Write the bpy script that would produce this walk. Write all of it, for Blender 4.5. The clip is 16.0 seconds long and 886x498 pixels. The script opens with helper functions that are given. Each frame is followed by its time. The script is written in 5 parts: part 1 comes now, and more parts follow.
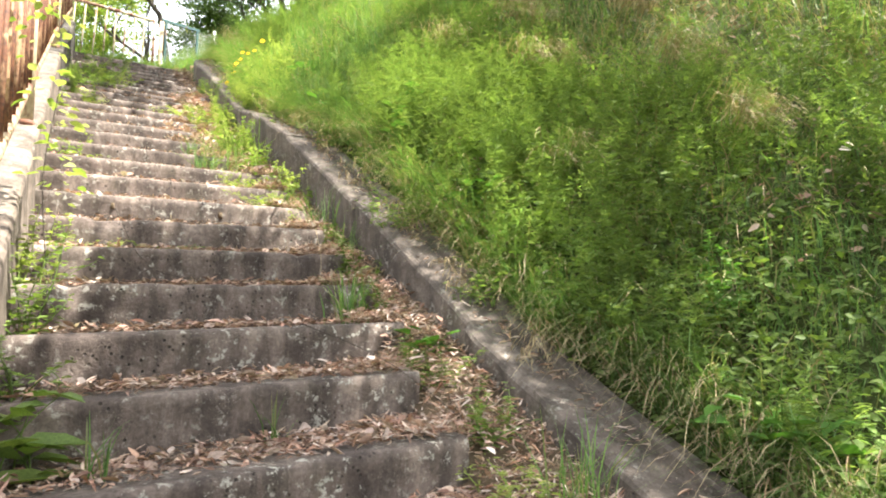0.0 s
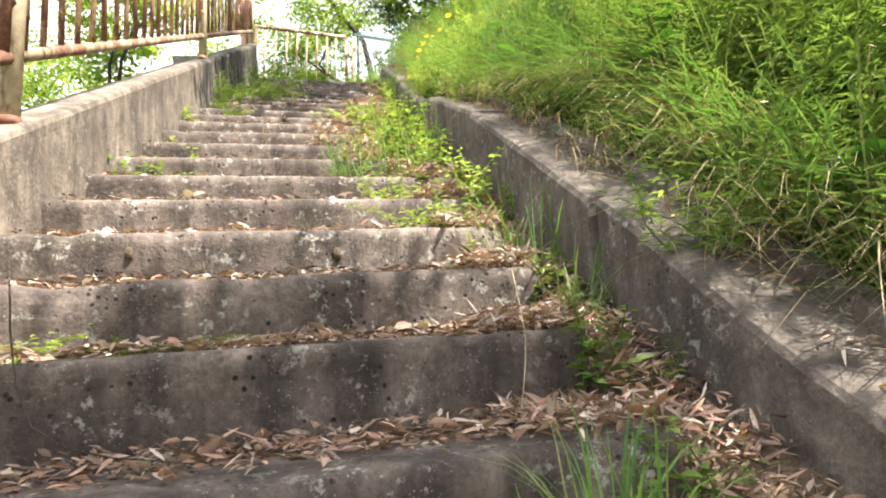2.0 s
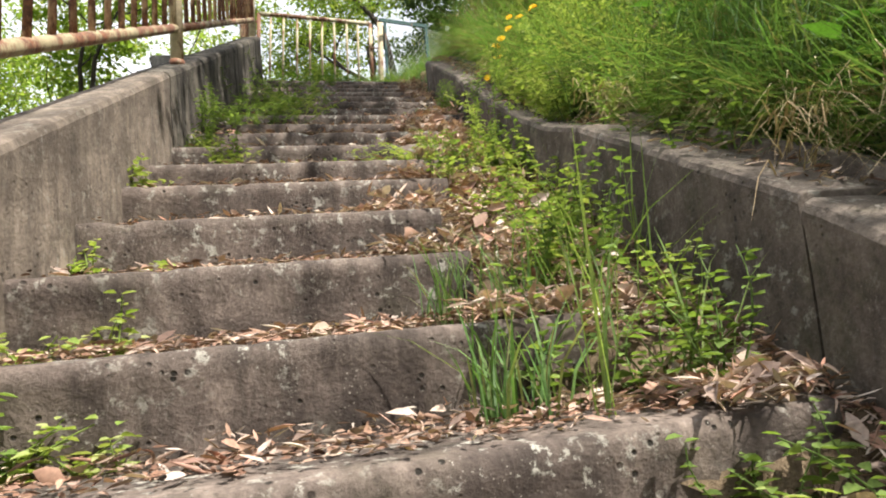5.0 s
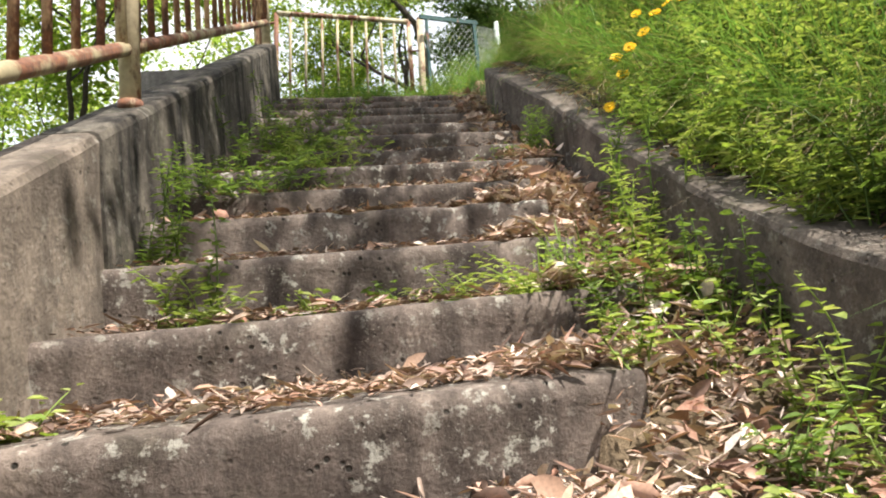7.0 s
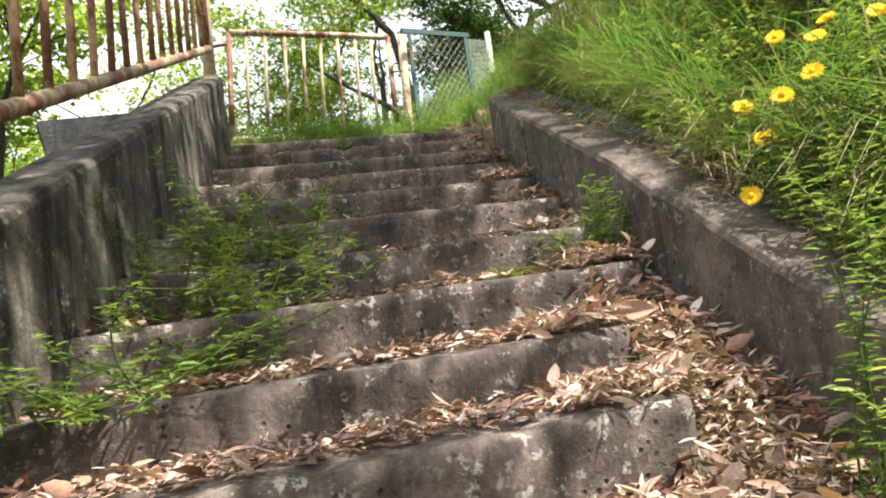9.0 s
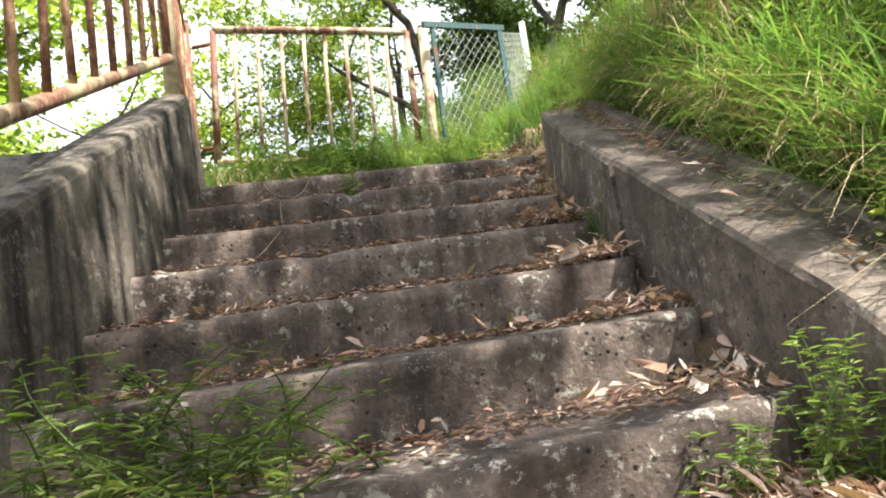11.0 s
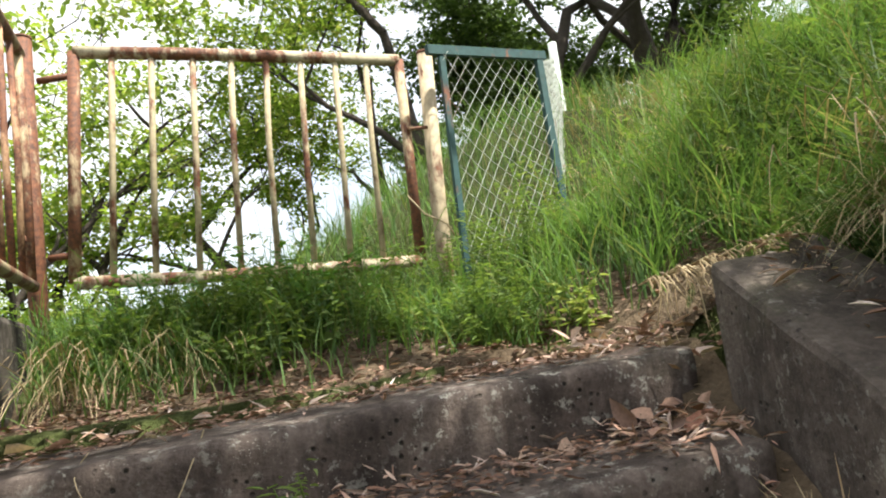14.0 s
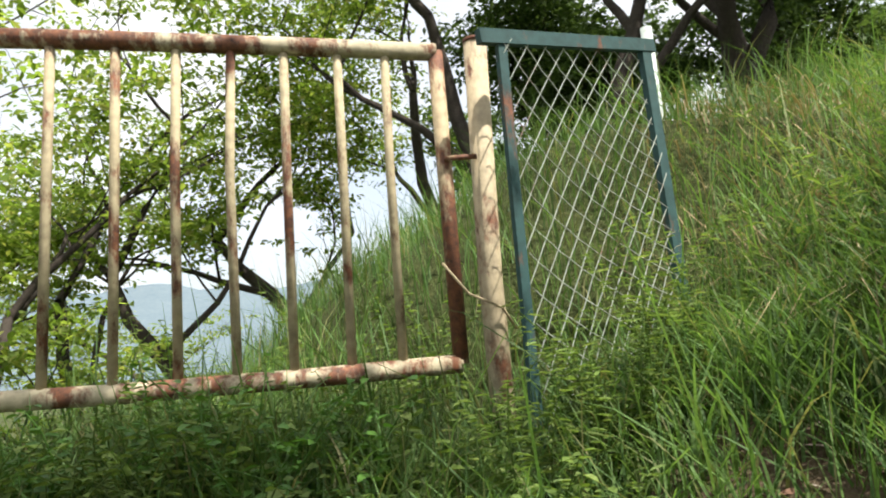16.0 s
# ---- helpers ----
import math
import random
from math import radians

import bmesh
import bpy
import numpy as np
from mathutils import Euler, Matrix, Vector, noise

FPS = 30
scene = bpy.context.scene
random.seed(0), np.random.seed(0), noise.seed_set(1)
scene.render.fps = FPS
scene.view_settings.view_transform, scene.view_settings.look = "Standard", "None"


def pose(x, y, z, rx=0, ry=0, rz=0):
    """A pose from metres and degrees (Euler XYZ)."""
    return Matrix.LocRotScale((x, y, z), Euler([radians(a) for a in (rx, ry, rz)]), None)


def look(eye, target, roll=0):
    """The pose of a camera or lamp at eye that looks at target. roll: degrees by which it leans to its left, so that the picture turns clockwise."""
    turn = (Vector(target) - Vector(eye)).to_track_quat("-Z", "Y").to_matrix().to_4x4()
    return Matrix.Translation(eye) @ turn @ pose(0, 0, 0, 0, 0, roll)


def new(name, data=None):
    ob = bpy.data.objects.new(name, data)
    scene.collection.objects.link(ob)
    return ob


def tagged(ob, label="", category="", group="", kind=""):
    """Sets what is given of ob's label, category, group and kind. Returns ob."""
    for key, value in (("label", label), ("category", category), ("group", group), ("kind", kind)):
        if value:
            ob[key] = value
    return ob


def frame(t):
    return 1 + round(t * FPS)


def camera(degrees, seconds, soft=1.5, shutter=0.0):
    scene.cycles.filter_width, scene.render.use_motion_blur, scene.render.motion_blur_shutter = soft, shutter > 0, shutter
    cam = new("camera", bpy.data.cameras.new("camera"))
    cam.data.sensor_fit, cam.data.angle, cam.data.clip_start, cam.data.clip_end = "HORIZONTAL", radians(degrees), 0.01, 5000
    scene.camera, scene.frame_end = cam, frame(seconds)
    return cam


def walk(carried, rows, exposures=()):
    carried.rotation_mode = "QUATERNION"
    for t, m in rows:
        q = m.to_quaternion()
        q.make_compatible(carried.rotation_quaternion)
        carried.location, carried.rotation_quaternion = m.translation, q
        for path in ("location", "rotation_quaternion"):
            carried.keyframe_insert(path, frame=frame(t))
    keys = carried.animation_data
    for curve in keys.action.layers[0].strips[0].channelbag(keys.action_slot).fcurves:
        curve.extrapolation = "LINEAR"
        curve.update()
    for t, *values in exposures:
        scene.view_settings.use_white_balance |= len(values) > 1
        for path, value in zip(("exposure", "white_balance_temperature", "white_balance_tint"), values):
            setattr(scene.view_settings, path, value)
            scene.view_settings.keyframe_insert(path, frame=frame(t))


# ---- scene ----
cam = camera(65.0, 16.0, soft=2.0)
PATH = [
    (0, (0.267, -3.853, -0.351), (1.197, -2.103, -0.079), -1.7),
    (0.5, (0.705, -3.264, -0.297), (1.359, -1.394, -0.021), -0.9),
    (1, (1.006, -2.639, -0.206), (1.409, -0.695, 0.033), -1.7),
    (1.5, (1.086, -1.875, -0.077), (1.481, 0.07, 0.172), -2.9),
    (2, (1.212, -1.223, 0.176), (1.52, 0.721, 0.528), -3.3),
    (2.5, (1.257, -0.801, 0.378), (1.28, 1.16, 0.769), -2.2),
    (3, (1.257, -0.378, 0.693), (1.176, 1.582, 1.079), -3.1),
    (3.5, (1.28, 0.044, 0.93), (1.196, 2.005, 1.314), -3.4),
    (3.7, (1.266, 0.192, 0.996), (1.204, 2.16, 1.348), -3.4),
    (5.8, (0.821, 1.964, 1.814), (1.213, 3.904, 2.101), -5.6),
    (6, (0.86, 2.146, 1.926), (1.234, 4.091, 2.203), -5.4),
    (6.5, (0.87, 2.562, 2.195), (1.139, 4.524, 2.471), -5.1),
    (7, (0.861, 2.942, 2.396), (1.061, 4.91, 2.693), -5.3),
    (7.5, (0.804, 3.313, 2.56), (0.894, 5.288, 2.862), -5.8),
    (8, (0.812, 3.657, 2.793), (1.047, 5.625, 3.062), -5.9),
    (8.5, (0.846, 4.006, 2.993), (1.037, 5.975, 3.286), -6.3),
    (9, (0.891, 4.294, 3.213), (1.148, 6.255, 3.512), -7.9),
    (9.5, (0.989, 4.627, 3.378), (1.256, 6.581, 3.713), -7.7),
    (9.7, (0.998, 4.776, 3.419), (1.203, 6.737, 3.757), -8.0),
    (11.8, (0.962, 6.151, 4.347), (1.171, 8.126, 4.579), -8.2),
    (12, (0.965, 6.345, 4.445), (1.144, 8.322, 4.683), -8.3),
    (12.5, (0.959, 6.718, 4.644), (1.078, 8.701, 4.877), -7.5),
    (13, (1.003, 7.077, 4.817), (1.137, 9.059, 5.051), -6.9),
    (13.5, (1.008, 7.451, 4.99), (1.128, 9.433, 5.232), -6.4),
    (14, (1.051, 7.785, 5.157), (1.364, 9.743, 5.415), -8.0),
    (14.5, (1.073, 8.142, 5.338), (1.304, 10.112, 5.595), -7.4),
    (15, (1.1, 8.421, 5.534), (1.419, 10.381, 5.777), -7.2),
    (15.5, (1.192, 8.748, 5.638), (1.607, 10.69, 5.875), -7.0),
    (16, (1.279, 9.088, 5.736), (1.46, 11.066, 5.971), -6.0),
]
EXPOSURES = [(0.0, 2.32), (1.0, 2.2), (1.5, 2.15), (2.0, 2.0), (2.5, 1.6), (3.0, 1.3), (3.5, 1.08), (6.0, 1.12), (7.0, 1.18), (8.5, 1.38), (9.5, 1.5), (12.0, 1.78), (12.5, 1.76), (13.5, 1.46), (14.0, 1.18), (15.0, 0.92), (16.0, 0.82)]
walk(cam, [(t, look(eye, to, roll)) for t, eye, to, roll in PATH], EXPOSURES)

# ---- light ----
SUN_FROM = Vector((0.46, -0.38, 1.0)).normalized()
world = bpy.data.worlds.new("sky")
scene.world = world
world.use_nodes = True
wn = world.node_tree
sky = wn.nodes.new("ShaderNodeTexSky")
sky.sky_type = "NISHITA"
sky.sun_disc = False
sky.sun_elevation = math.asin(SUN_FROM.z)
sky.sun_rotation = math.atan2(SUN_FROM.x, SUN_FROM.y)
sky.air_density, sky.dust_density, sky.ozone_density = 1.0, 3.0, 1.0
wn.nodes["Background"].inputs["Strength"].default_value = 0.14
coord = wn.nodes.new("ShaderNodeTexCoord")
cloud = wn.nodes.new("ShaderNodeTexNoise")
cloud.inputs["Scale"].default_value, cloud.inputs["Detail"].default_value = 2.2, 7
wn.links.new(coord.outputs["Generated"], cloud.inputs["Vector"])
veil = wn.nodes.new("ShaderNodeMapRange")
wn.links.new(cloud.outputs["Fac"], veil.inputs["Value"])
for key, value in (("From Min", 0.35), ("From Max", 0.62), ("To Min", 0.4), ("To Max", 0.9)):
    veil.inputs[key].default_value = value
haze = wn.nodes.new("ShaderNodeMix")
haze.data_type = "RGBA"
haze.inputs[7].default_value = (5.4, 5.42, 5.4, 1)
wn.links.new(veil.outputs[0], haze.inputs[0])
wn.links.new(sky.outputs["Color"], haze.inputs[6])
wn.links.new(haze.outputs[2], wn.nodes["Background"].inputs["Color"])
sun = new("sun", bpy.data.lights.new("sun", "SUN"))
sun.data.energy, sun.data.angle, sun.data.color = 5.0, radians(0.55), (1.0, 0.95, 0.86)
sun.matrix_world = look(SUN_FROM * 60, (0, 0, 0))


# ---- materials ----
def material(name):
    m = bpy.data.materials.new(name)
    m.use_nodes = True
    m.node_tree.nodes.clear()
    out = m.node_tree.nodes.new("ShaderNodeOutputMaterial")
    return m, m.node_tree, out


def node(tree, kind, inputs=None, **settings):
    n = tree.nodes.new(kind)
    for key, value in settings.items():
        setattr(n, key, value)
    for key, value in (inputs or {}).items():
        if isinstance(value, bpy.types.NodeSocket):
            tree.links.new(value, n.inputs[key])
        else:
            n.inputs[key].default_value = value
    return n


def ramp(tree, value, stops):
    n = tree.nodes.new("ShaderNodeValToRGB")
    tree.links.new(value, n.inputs["Fac"])
    while len(n.color_ramp.elements) < len(stops):
        n.color_ramp.elements.new(0.5)
    for e, (p, c) in zip(n.color_ramp.elements, stops):
        e.position = p
        e.color = (*c, 1) if len(c) == 3 else c
    return n.outputs["Color"]


def mix(tree, fac, a, b, blend="MIX"):
    n = tree.nodes.new("ShaderNodeMix")
    n.data_type, n.blend_type = "RGBA", blend
    for key, value in ((0, fac), (6, a), (7, b)):
        if isinstance(value, bpy.types.NodeSocket):
            tree.links.new(value, n.inputs[key])
        else:
            n.inputs[key].default_value = value if key == 0 else (*value, 1)
    return n.outputs[2]


def world_place(tree, scale=(1, 1, 1)):
    geo = node(tree, "ShaderNodeNewGeometry")
    return node(tree, "ShaderNodeMapping", {"Vector": geo.outputs["Position"], "Scale": scale}).outputs["Vector"]


def noise_of(tree, vec, scale, detail=4.0, rough=0.55):
    return node(tree, "ShaderNodeTexNoise", {"Vector": vec, "Scale": scale, "Detail": detail, "Roughness": rough}).outputs["Fac"]


BLACK, WHITE = (0, 0, 0), (1, 1, 1)


def concrete(name, dark, light, streak, moss, pits=1.0, lichen=0.6):
    """Old cast concrete: blotches, run-down and shadow streaks, pits, pale lichen and moss."""
    m, t, out = material(name)
    p = world_place(t)
    col = mix(t, ramp(t, noise_of(t, p, 2.3, 6), [(0.3, BLACK), (0.7, WHITE)]), dark, light)
    blot = ramp(t, noise_of(t, p, 5.5, 7, 0.75), [(0.42, WHITE), (0.58, BLACK)])
    col = mix(t, mix(t, 0.4, blot, BLACK), col, tuple(c * 0.45 for c in dark))
    fine = noise_of(t, p, 60, 5, 0.7)
    col = mix(t, 0.55, col, ramp(t, fine, [(0.3, (0.25, 0.24, 0.23)), (0.7, (0.75, 0.75, 0.74))]), "OVERLAY")
    ps = world_place(t, (9, 9, 0.7))
    run = ramp(t, noise_of(t, ps, 1.0, 5, 0.6), [(0.42, BLACK), (0.62, WHITE)])
    run = mix(t, 1.0 - streak, run, BLACK)
    col = mix(t, run, col, tuple(c * 0.22 for c in dark))
    patch = ramp(t, noise_of(t, p, 21.0, 5, 0.75), [(0.56, BLACK), (0.62, WHITE)])
    where = ramp(t, noise_of(t, p, 2.9, 3), [(0.4, BLACK), (0.58, WHITE)])
    patch = mix(t, 1.0, patch, where, "MULTIPLY")
    col = mix(t, mix(t, 1.0 - lichen, patch, BLACK), col, (0.36, 0.345, 0.30))
    mossy = ramp(t, noise_of(t, p, 3.1, 6, 0.7), [(0.55, BLACK), (0.72, WHITE)])
    col = mix(t, mix(t, 1.0 - moss, mossy, BLACK), col, (0.055, 0.065, 0.025))
    pit = node(t, "ShaderNodeTexVoronoi", {"Vector": p, "Scale": 30.0, "Randomness": 1.0}).outputs["Distance"]
    hole = ramp(t, pit, [(0.14, WHITE), (0.24, BLACK)])
    some = ramp(t, noise_of(t, p, 7.0, 3), [(0.5, BLACK), (0.6, WHITE)])
    hole = mix(t, 1.0, hole, some, "MULTIPLY")
    hole = mix(t, 1.0 - pits, hole, BLACK)
    col = mix(t, hole, col, (0.02, 0.017, 0.014))
    grit = node(t, "ShaderNodeTexVoronoi", {"Vector": p, "Scale": 95.0, "Randomness": 1.0}).outputs["Distance"]
    speck = mix(t, 1.0, ramp(t, grit, [(0.16, WHITE), (0.26, BLACK)]), ramp(t, noise_of(t, p, 12.0, 3), [(0.48, BLACK), (0.6, WHITE)]), "MULTIPLY")
    speck = mix(t, 1.0, speck, ramp(t, noise_of(t, p, 150, 3, 0.7), [(0.46, BLACK), (0.6, WHITE)]), "MULTIPLY")
    col = mix(t, mix(t, 1.0 - 0.7 * lichen, speck, BLACK), col, (0.40, 0.365, 0.315))
    relief = mix(t, 0.5, fine, noise_of(t, p, 18, 6, 0.7))
    relief = mix(t, hole, relief, BLACK)
    bump = node(t, "ShaderNodeBump", {"Height": relief, "Strength": 0.8, "Distance": 0.014})
    b = node(t, "ShaderNodeBsdfPrincipled", {"Base Color": col, "Roughness": 0.93, "Specular IOR Level": 0.25, "Normal": bump.outputs["Normal"]})
    t.links.new(b.outputs[0], out.inputs["Surface"])
    return m


def rusted(name, paint, amount, shine=0.5):
    """Peeling paint over rust."""
    m, t, out = material(name)
    p = world_place(t)
    ps = world_place(t, (1, 1, 0.45))
    n1 = noise_of(t, ps, 7.0, 7, 0.7)
    rust = ramp(t, noise_of(t, p, 38, 5, 0.7), [(0.3, (0.045, 0.022, 0.015)), (0.48, (0.13, 0.052, 0.028)), (0.62, (0.20, 0.078, 0.036)), (0.8, (0.33, 0.16, 0.08))])
    cover = ramp(t, n1, [(amount - 0.05, BLACK), (amount + 0.04, WHITE)])
    dirt = mix(t, ramp(t, noise_of(t, p, 25, 4), [(0.4, BLACK), (0.8, WHITE)]), paint, tuple(c * 0.55 for c in paint))
    col = mix(t, cover, rust, dirt)
    bump = node(t, "ShaderNodeBump", {"Height": mix(t, 0.6, noise_of(t, p, 90, 4), cover), "Strength": 0.5, "Distance": 0.004})
    b = node(t, "ShaderNodeBsdfPrincipled", {"Base Color": col, "Roughness": 0.75, "Specular IOR Level": shine, "Normal": bump.outputs["Normal"]})
    t.links.new(b.outputs[0], out.inputs["Surface"])
    return m


def leafy(name, colours, through_light=0.45, rough=0.55, patch=(0.75, 1.25), gloss=0.25):
    """Leaves and blades: each one a shade of its own, with light coming through, drifting in patches."""
    m, t, out = material(name)
    geo = node(t, "ShaderNodeNewGeometry")
    k = len(colours) - 1
    col = ramp(t, geo.outputs["Random Per Island"], [(i / max(k, 1), c) for i, c in enumerate(colours)])
    p = world_place(t)
    shade = node(t, "ShaderNodeMapRange", {"Value": noise_of(t, p, 1.1, 4), "From Min": 0.3, "From Max": 0.7, "To Min": patch[0], "To Max": patch[1]})
    vein = node(t, "ShaderNodeMapRange", {"Value": noise_of(t, p, 110, 2), "From Min": 0.3, "From Max": 0.7, "To Min": 0.8, "To Max": 1.2})
    col = mix(t, 1.0, col, node(t, "ShaderNodeCombineColor", {0: shade.outputs[0], 1: shade.outputs[0], 2: shade.outputs[0]}).outputs[0], "MULTIPLY")
    col = mix(t, 1.0, col, node(t, "ShaderNodeCombineColor", {0: vein.outputs[0], 1: vein.outputs[0], 2: vein.outputs[0]}).outputs[0], "MULTIPLY")
    b = node(t, "ShaderNodeBsdfPrincipled", {"Base Color": col, "Roughness": rough, "Specular IOR Level": gloss})
    tr = node(t, "ShaderNodeBsdfTranslucent", {"Color": mix(t, 1.0, col, (1.2, 1.25, 0.6), "MULTIPLY")})
    mx = node(t, "ShaderNodeMixShader", {0: through_light, 1: b.outputs[0], 2: tr.outputs[0]})
    t.links.new(mx.outputs[0], out.inputs["Surface"])
    return m


def earthy(name, stops, scale=9.0, depth=0.03, rough=0.95):
    m, t, out = material(name)
    p = world_place(t)
    n = mix(t, 0.5, noise_of(t, p, scale, 8, 0.7), noise_of(t, p, scale * 6, 4, 0.7))
    bump = node(t, "ShaderNodeBump", {"Height": n, "Strength": 1.0, "Distance": depth})
    b = node(t, "ShaderNodeBsdfPrincipled", {"Base Color": ramp(t, n, stops), "Roughness": rough, "Specular IOR Level": 0.2, "Normal": bump.outputs["Normal"]})
    t.links.new(b.outputs[0], out.inputs["Surface"])
    return m


# on the risers the streaks also stand in for soft upright shadows
STEP = concrete("step_concrete", (0.085, 0.066, 0.058), (0.24, 0.192, 0.164), 0.6, 0.2, 1.0, 0.95)
WALL_LOW = concrete("wall_concrete", (0.12, 0.095, 0.077), (0.285, 0.232, 0.188), 0.5, 0.2, 0.6, 0.35)
# real run-down streaks, over a base darkened for the shade on the upper wall
WALL_HIGH = concrete("wall_concrete_streaked_shaded", (0.045, 0.037, 0.031), (0.19, 0.165, 0.135), 0.95, 0.25, 0.5, 0.3)
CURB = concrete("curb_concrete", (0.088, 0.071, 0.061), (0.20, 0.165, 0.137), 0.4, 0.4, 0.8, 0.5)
FAR_CONCRETE = concrete("far_concrete", (0.07, 0.068, 0.066), (0.12, 0.117, 0.112), 0.5, 0.1, 0.0, 0.0)
RUST = rusted("rusted_steel", (0.46, 0.36, 0.22), 0.58)
RUST_RAIL = rusted("rusted_rail", (0.31, 0.255, 0.15), 0.52)
PAINT_POST = rusted("cream_post", (0.47, 0.385, 0.25), 0.40)
GATE_RAIL = rusted("gate_rail", (0.50, 0.44, 0.30), 0.50)
RAIL_PICKET = rusted("rusted_picket", (0.50, 0.30, 0.17), 0.56)
PICKET = rusted("cream_picket", (0.44, 0.37, 0.23), 0.45)
GREEN_STEEL = rusted("green_steel", (0.022, 0.07, 0.068), 0.36)
WIRE = rusted("galvanised_wire", (0.40, 0.44, 0.38), 0.38, 0.6)
SOIL = earthy("soil", [(0.3, (0.05, 0.036, 0.024)), (0.55, (0.13, 0.095, 0.06)), (0.75, (0.24, 0.18, 0.12))])
TURF = earthy("turf", [(0.3, (0.03, 0.035, 0.012)), (0.55, (0.06, 0.075, 0.022)), (0.75, (0.15, 0.13, 0.06))], 5.0, 0.06)
BARK = earthy("bark", [(0.3, (0.03, 0.024, 0.02)), (0.6, (0.085, 0.07, 0.058)), (0.8, (0.17, 0.15, 0.13))], 14.0, 0.04)
GRASS = leafy("grass_blade", [(0.09, 0.165, 0.05), (0.125, 0.235, 0.066), (0.075, 0.14, 0.045), (0.17, 0.28, 0.085), (0.12, 0.2, 0.06), (0.26, 0.24, 0.12)], 0.45, 0.55, (0.45, 1.35))
MEADOW = leafy("fine_weed", [(0.14, 0.21, 0.055), (0.19, 0.28, 0.075), (0.11, 0.17, 0.048), (0.25, 0.32, 0.10)], 0.45, 0.55, (0.5, 1.3))
STRAW = leafy("dry_stalk", [(0.36, 0.28, 0.16), (0.22, 0.16, 0.09), (0.46, 0.38, 0.24), (0.30, 0.21, 0.12)], 0.15, 0.7)
LITTER = leafy("dead_leaf", [(0.28, 0.155, 0.11), (0.44, 0.29, 0.21), (0.13, 0.07, 0.05), (0.58, 0.45, 0.36), (0.36, 0.18, 0.125), (0.66, 0.57, 0.50), (0.18, 0.095, 0.07), (0.46, 0.36, 0.30), (0.11, 0.065, 0.05)], 0.12, 0.65, (0.8, 1.2))
MULCH = leafy("leaf_mulch", [(0.15, 0.08, 0.055), (0.24, 0.135, 0.09), (0.09, 0.055, 0.04), (0.34, 0.23, 0.17), (0.20, 0.11, 0.08)], 0.05, 0.8)
WEED = leafy("weed_leaf", [(0.13, 0.19, 0.047), (0.17, 0.25, 0.06), (0.10, 0.155, 0.04), (0.22, 0.29, 0.085)], 0.4, 0.55, (0.6, 1.3))
PALE_WEED = leafy("pale_weed_leaf", [(0.26, 0.34, 0.08), (0.34, 0.38, 0.13), (0.20, 0.29, 0.06), (0.40, 0.41, 0.19)], 0.4)
BROAD = leafy("broad_leaf", [(0.06, 0.15, 0.025), (0.09, 0.20, 0.035), (0.07, 0.16, 0.03)], 0.35, 0.4, (0.85, 1.15), 0.4)
CHERRY = leafy("tree_leaf", [(0.14, 0.21, 0.045), (0.20, 0.29, 0.065), (0.11, 0.165, 0.035), (0.27, 0.35, 0.09), (0.31, 0.31, 0.12)], 0.72)
DARK_LEAF = leafy("dark_tree_leaf", [(0.05, 0.085, 0.03), (0.075, 0.12, 0.04), (0.095, 0.145, 0.05)], 0.45)
PETAL = leafy("yellow_petal", [(0.80, 0.50, 0.01), (0.86, 0.58, 0.02), (0.76, 0.44, 0.01)], 0.3, 0.6, (0.95, 1.05))
EYE = leafy("flower_eye", [(0.80, 0.50, 0.01), (0.74, 0.44, 0.01)], 0.05, 0.8)
LAMP_GREY = rusted("lamp_grey", (0.16, 0.19, 0.22), 0.2)
# blue-grey with the distance haze painted in, not the woods' own green
HAZED_HILL = earthy("hazed_hill_woods", [(0.3, (0.10, 0.14, 0.17)), (0.7, (0.15, 0.19, 0.21))], 0.05, 0.5)


# ---- mesh helpers ----
def quads(name, v, f, mat, parent=None, smooth=True):
    """One mesh object out of arrays of vertices and of faces with four corners."""
    me = bpy.data.meshes.new(name)
    v, f = np.asarray(v, dtype=np.float32).reshape(-1, 3), np.asarray(f, dtype=np.int32).reshape(-1, 4)
    me.vertices.add(len(v))
    me.vertices.foreach_set("co", v.ravel())
    me.loops.add(f.size)
    me.loops.foreach_set("vertex_index", f.ravel())
    me.polygons.add(len(f))
    me.polygons.foreach_set("loop_start", np.arange(0, f.size, 4, dtype=np.int32))
    me.polygons.foreach_set("loop_total", np.full(len(f), 4, dtype=np.int32))
    me.polygons.foreach_set("use_smooth", np.full(len(f), smooth))
    me.update(calc_edges=True)
    me.materials.append(mat)
    ob = new(name, me)
    if parent:
        ob.parent = parent
    return ob


def part(name, bm, mat, parent=None, label="", smooth=False):
    me = bpy.data.meshes.new(name)
    bm.to_mesh(me)
    bm.free()
    me.materials.append(mat)
    if smooth:
        me.polygons.foreach_set("use_smooth", [True] * len(me.polygons))
    ob = new(name, me)
    if parent:
        ob.parent = parent
    return tagged(ob, label) if label else ob


def thing(name, at, label, category, group="", kind=""):
    ob = new(name)
    ob.location = at
    ob.empty_display_size = 0.1
    return tagged(ob, label, category, group, kind)


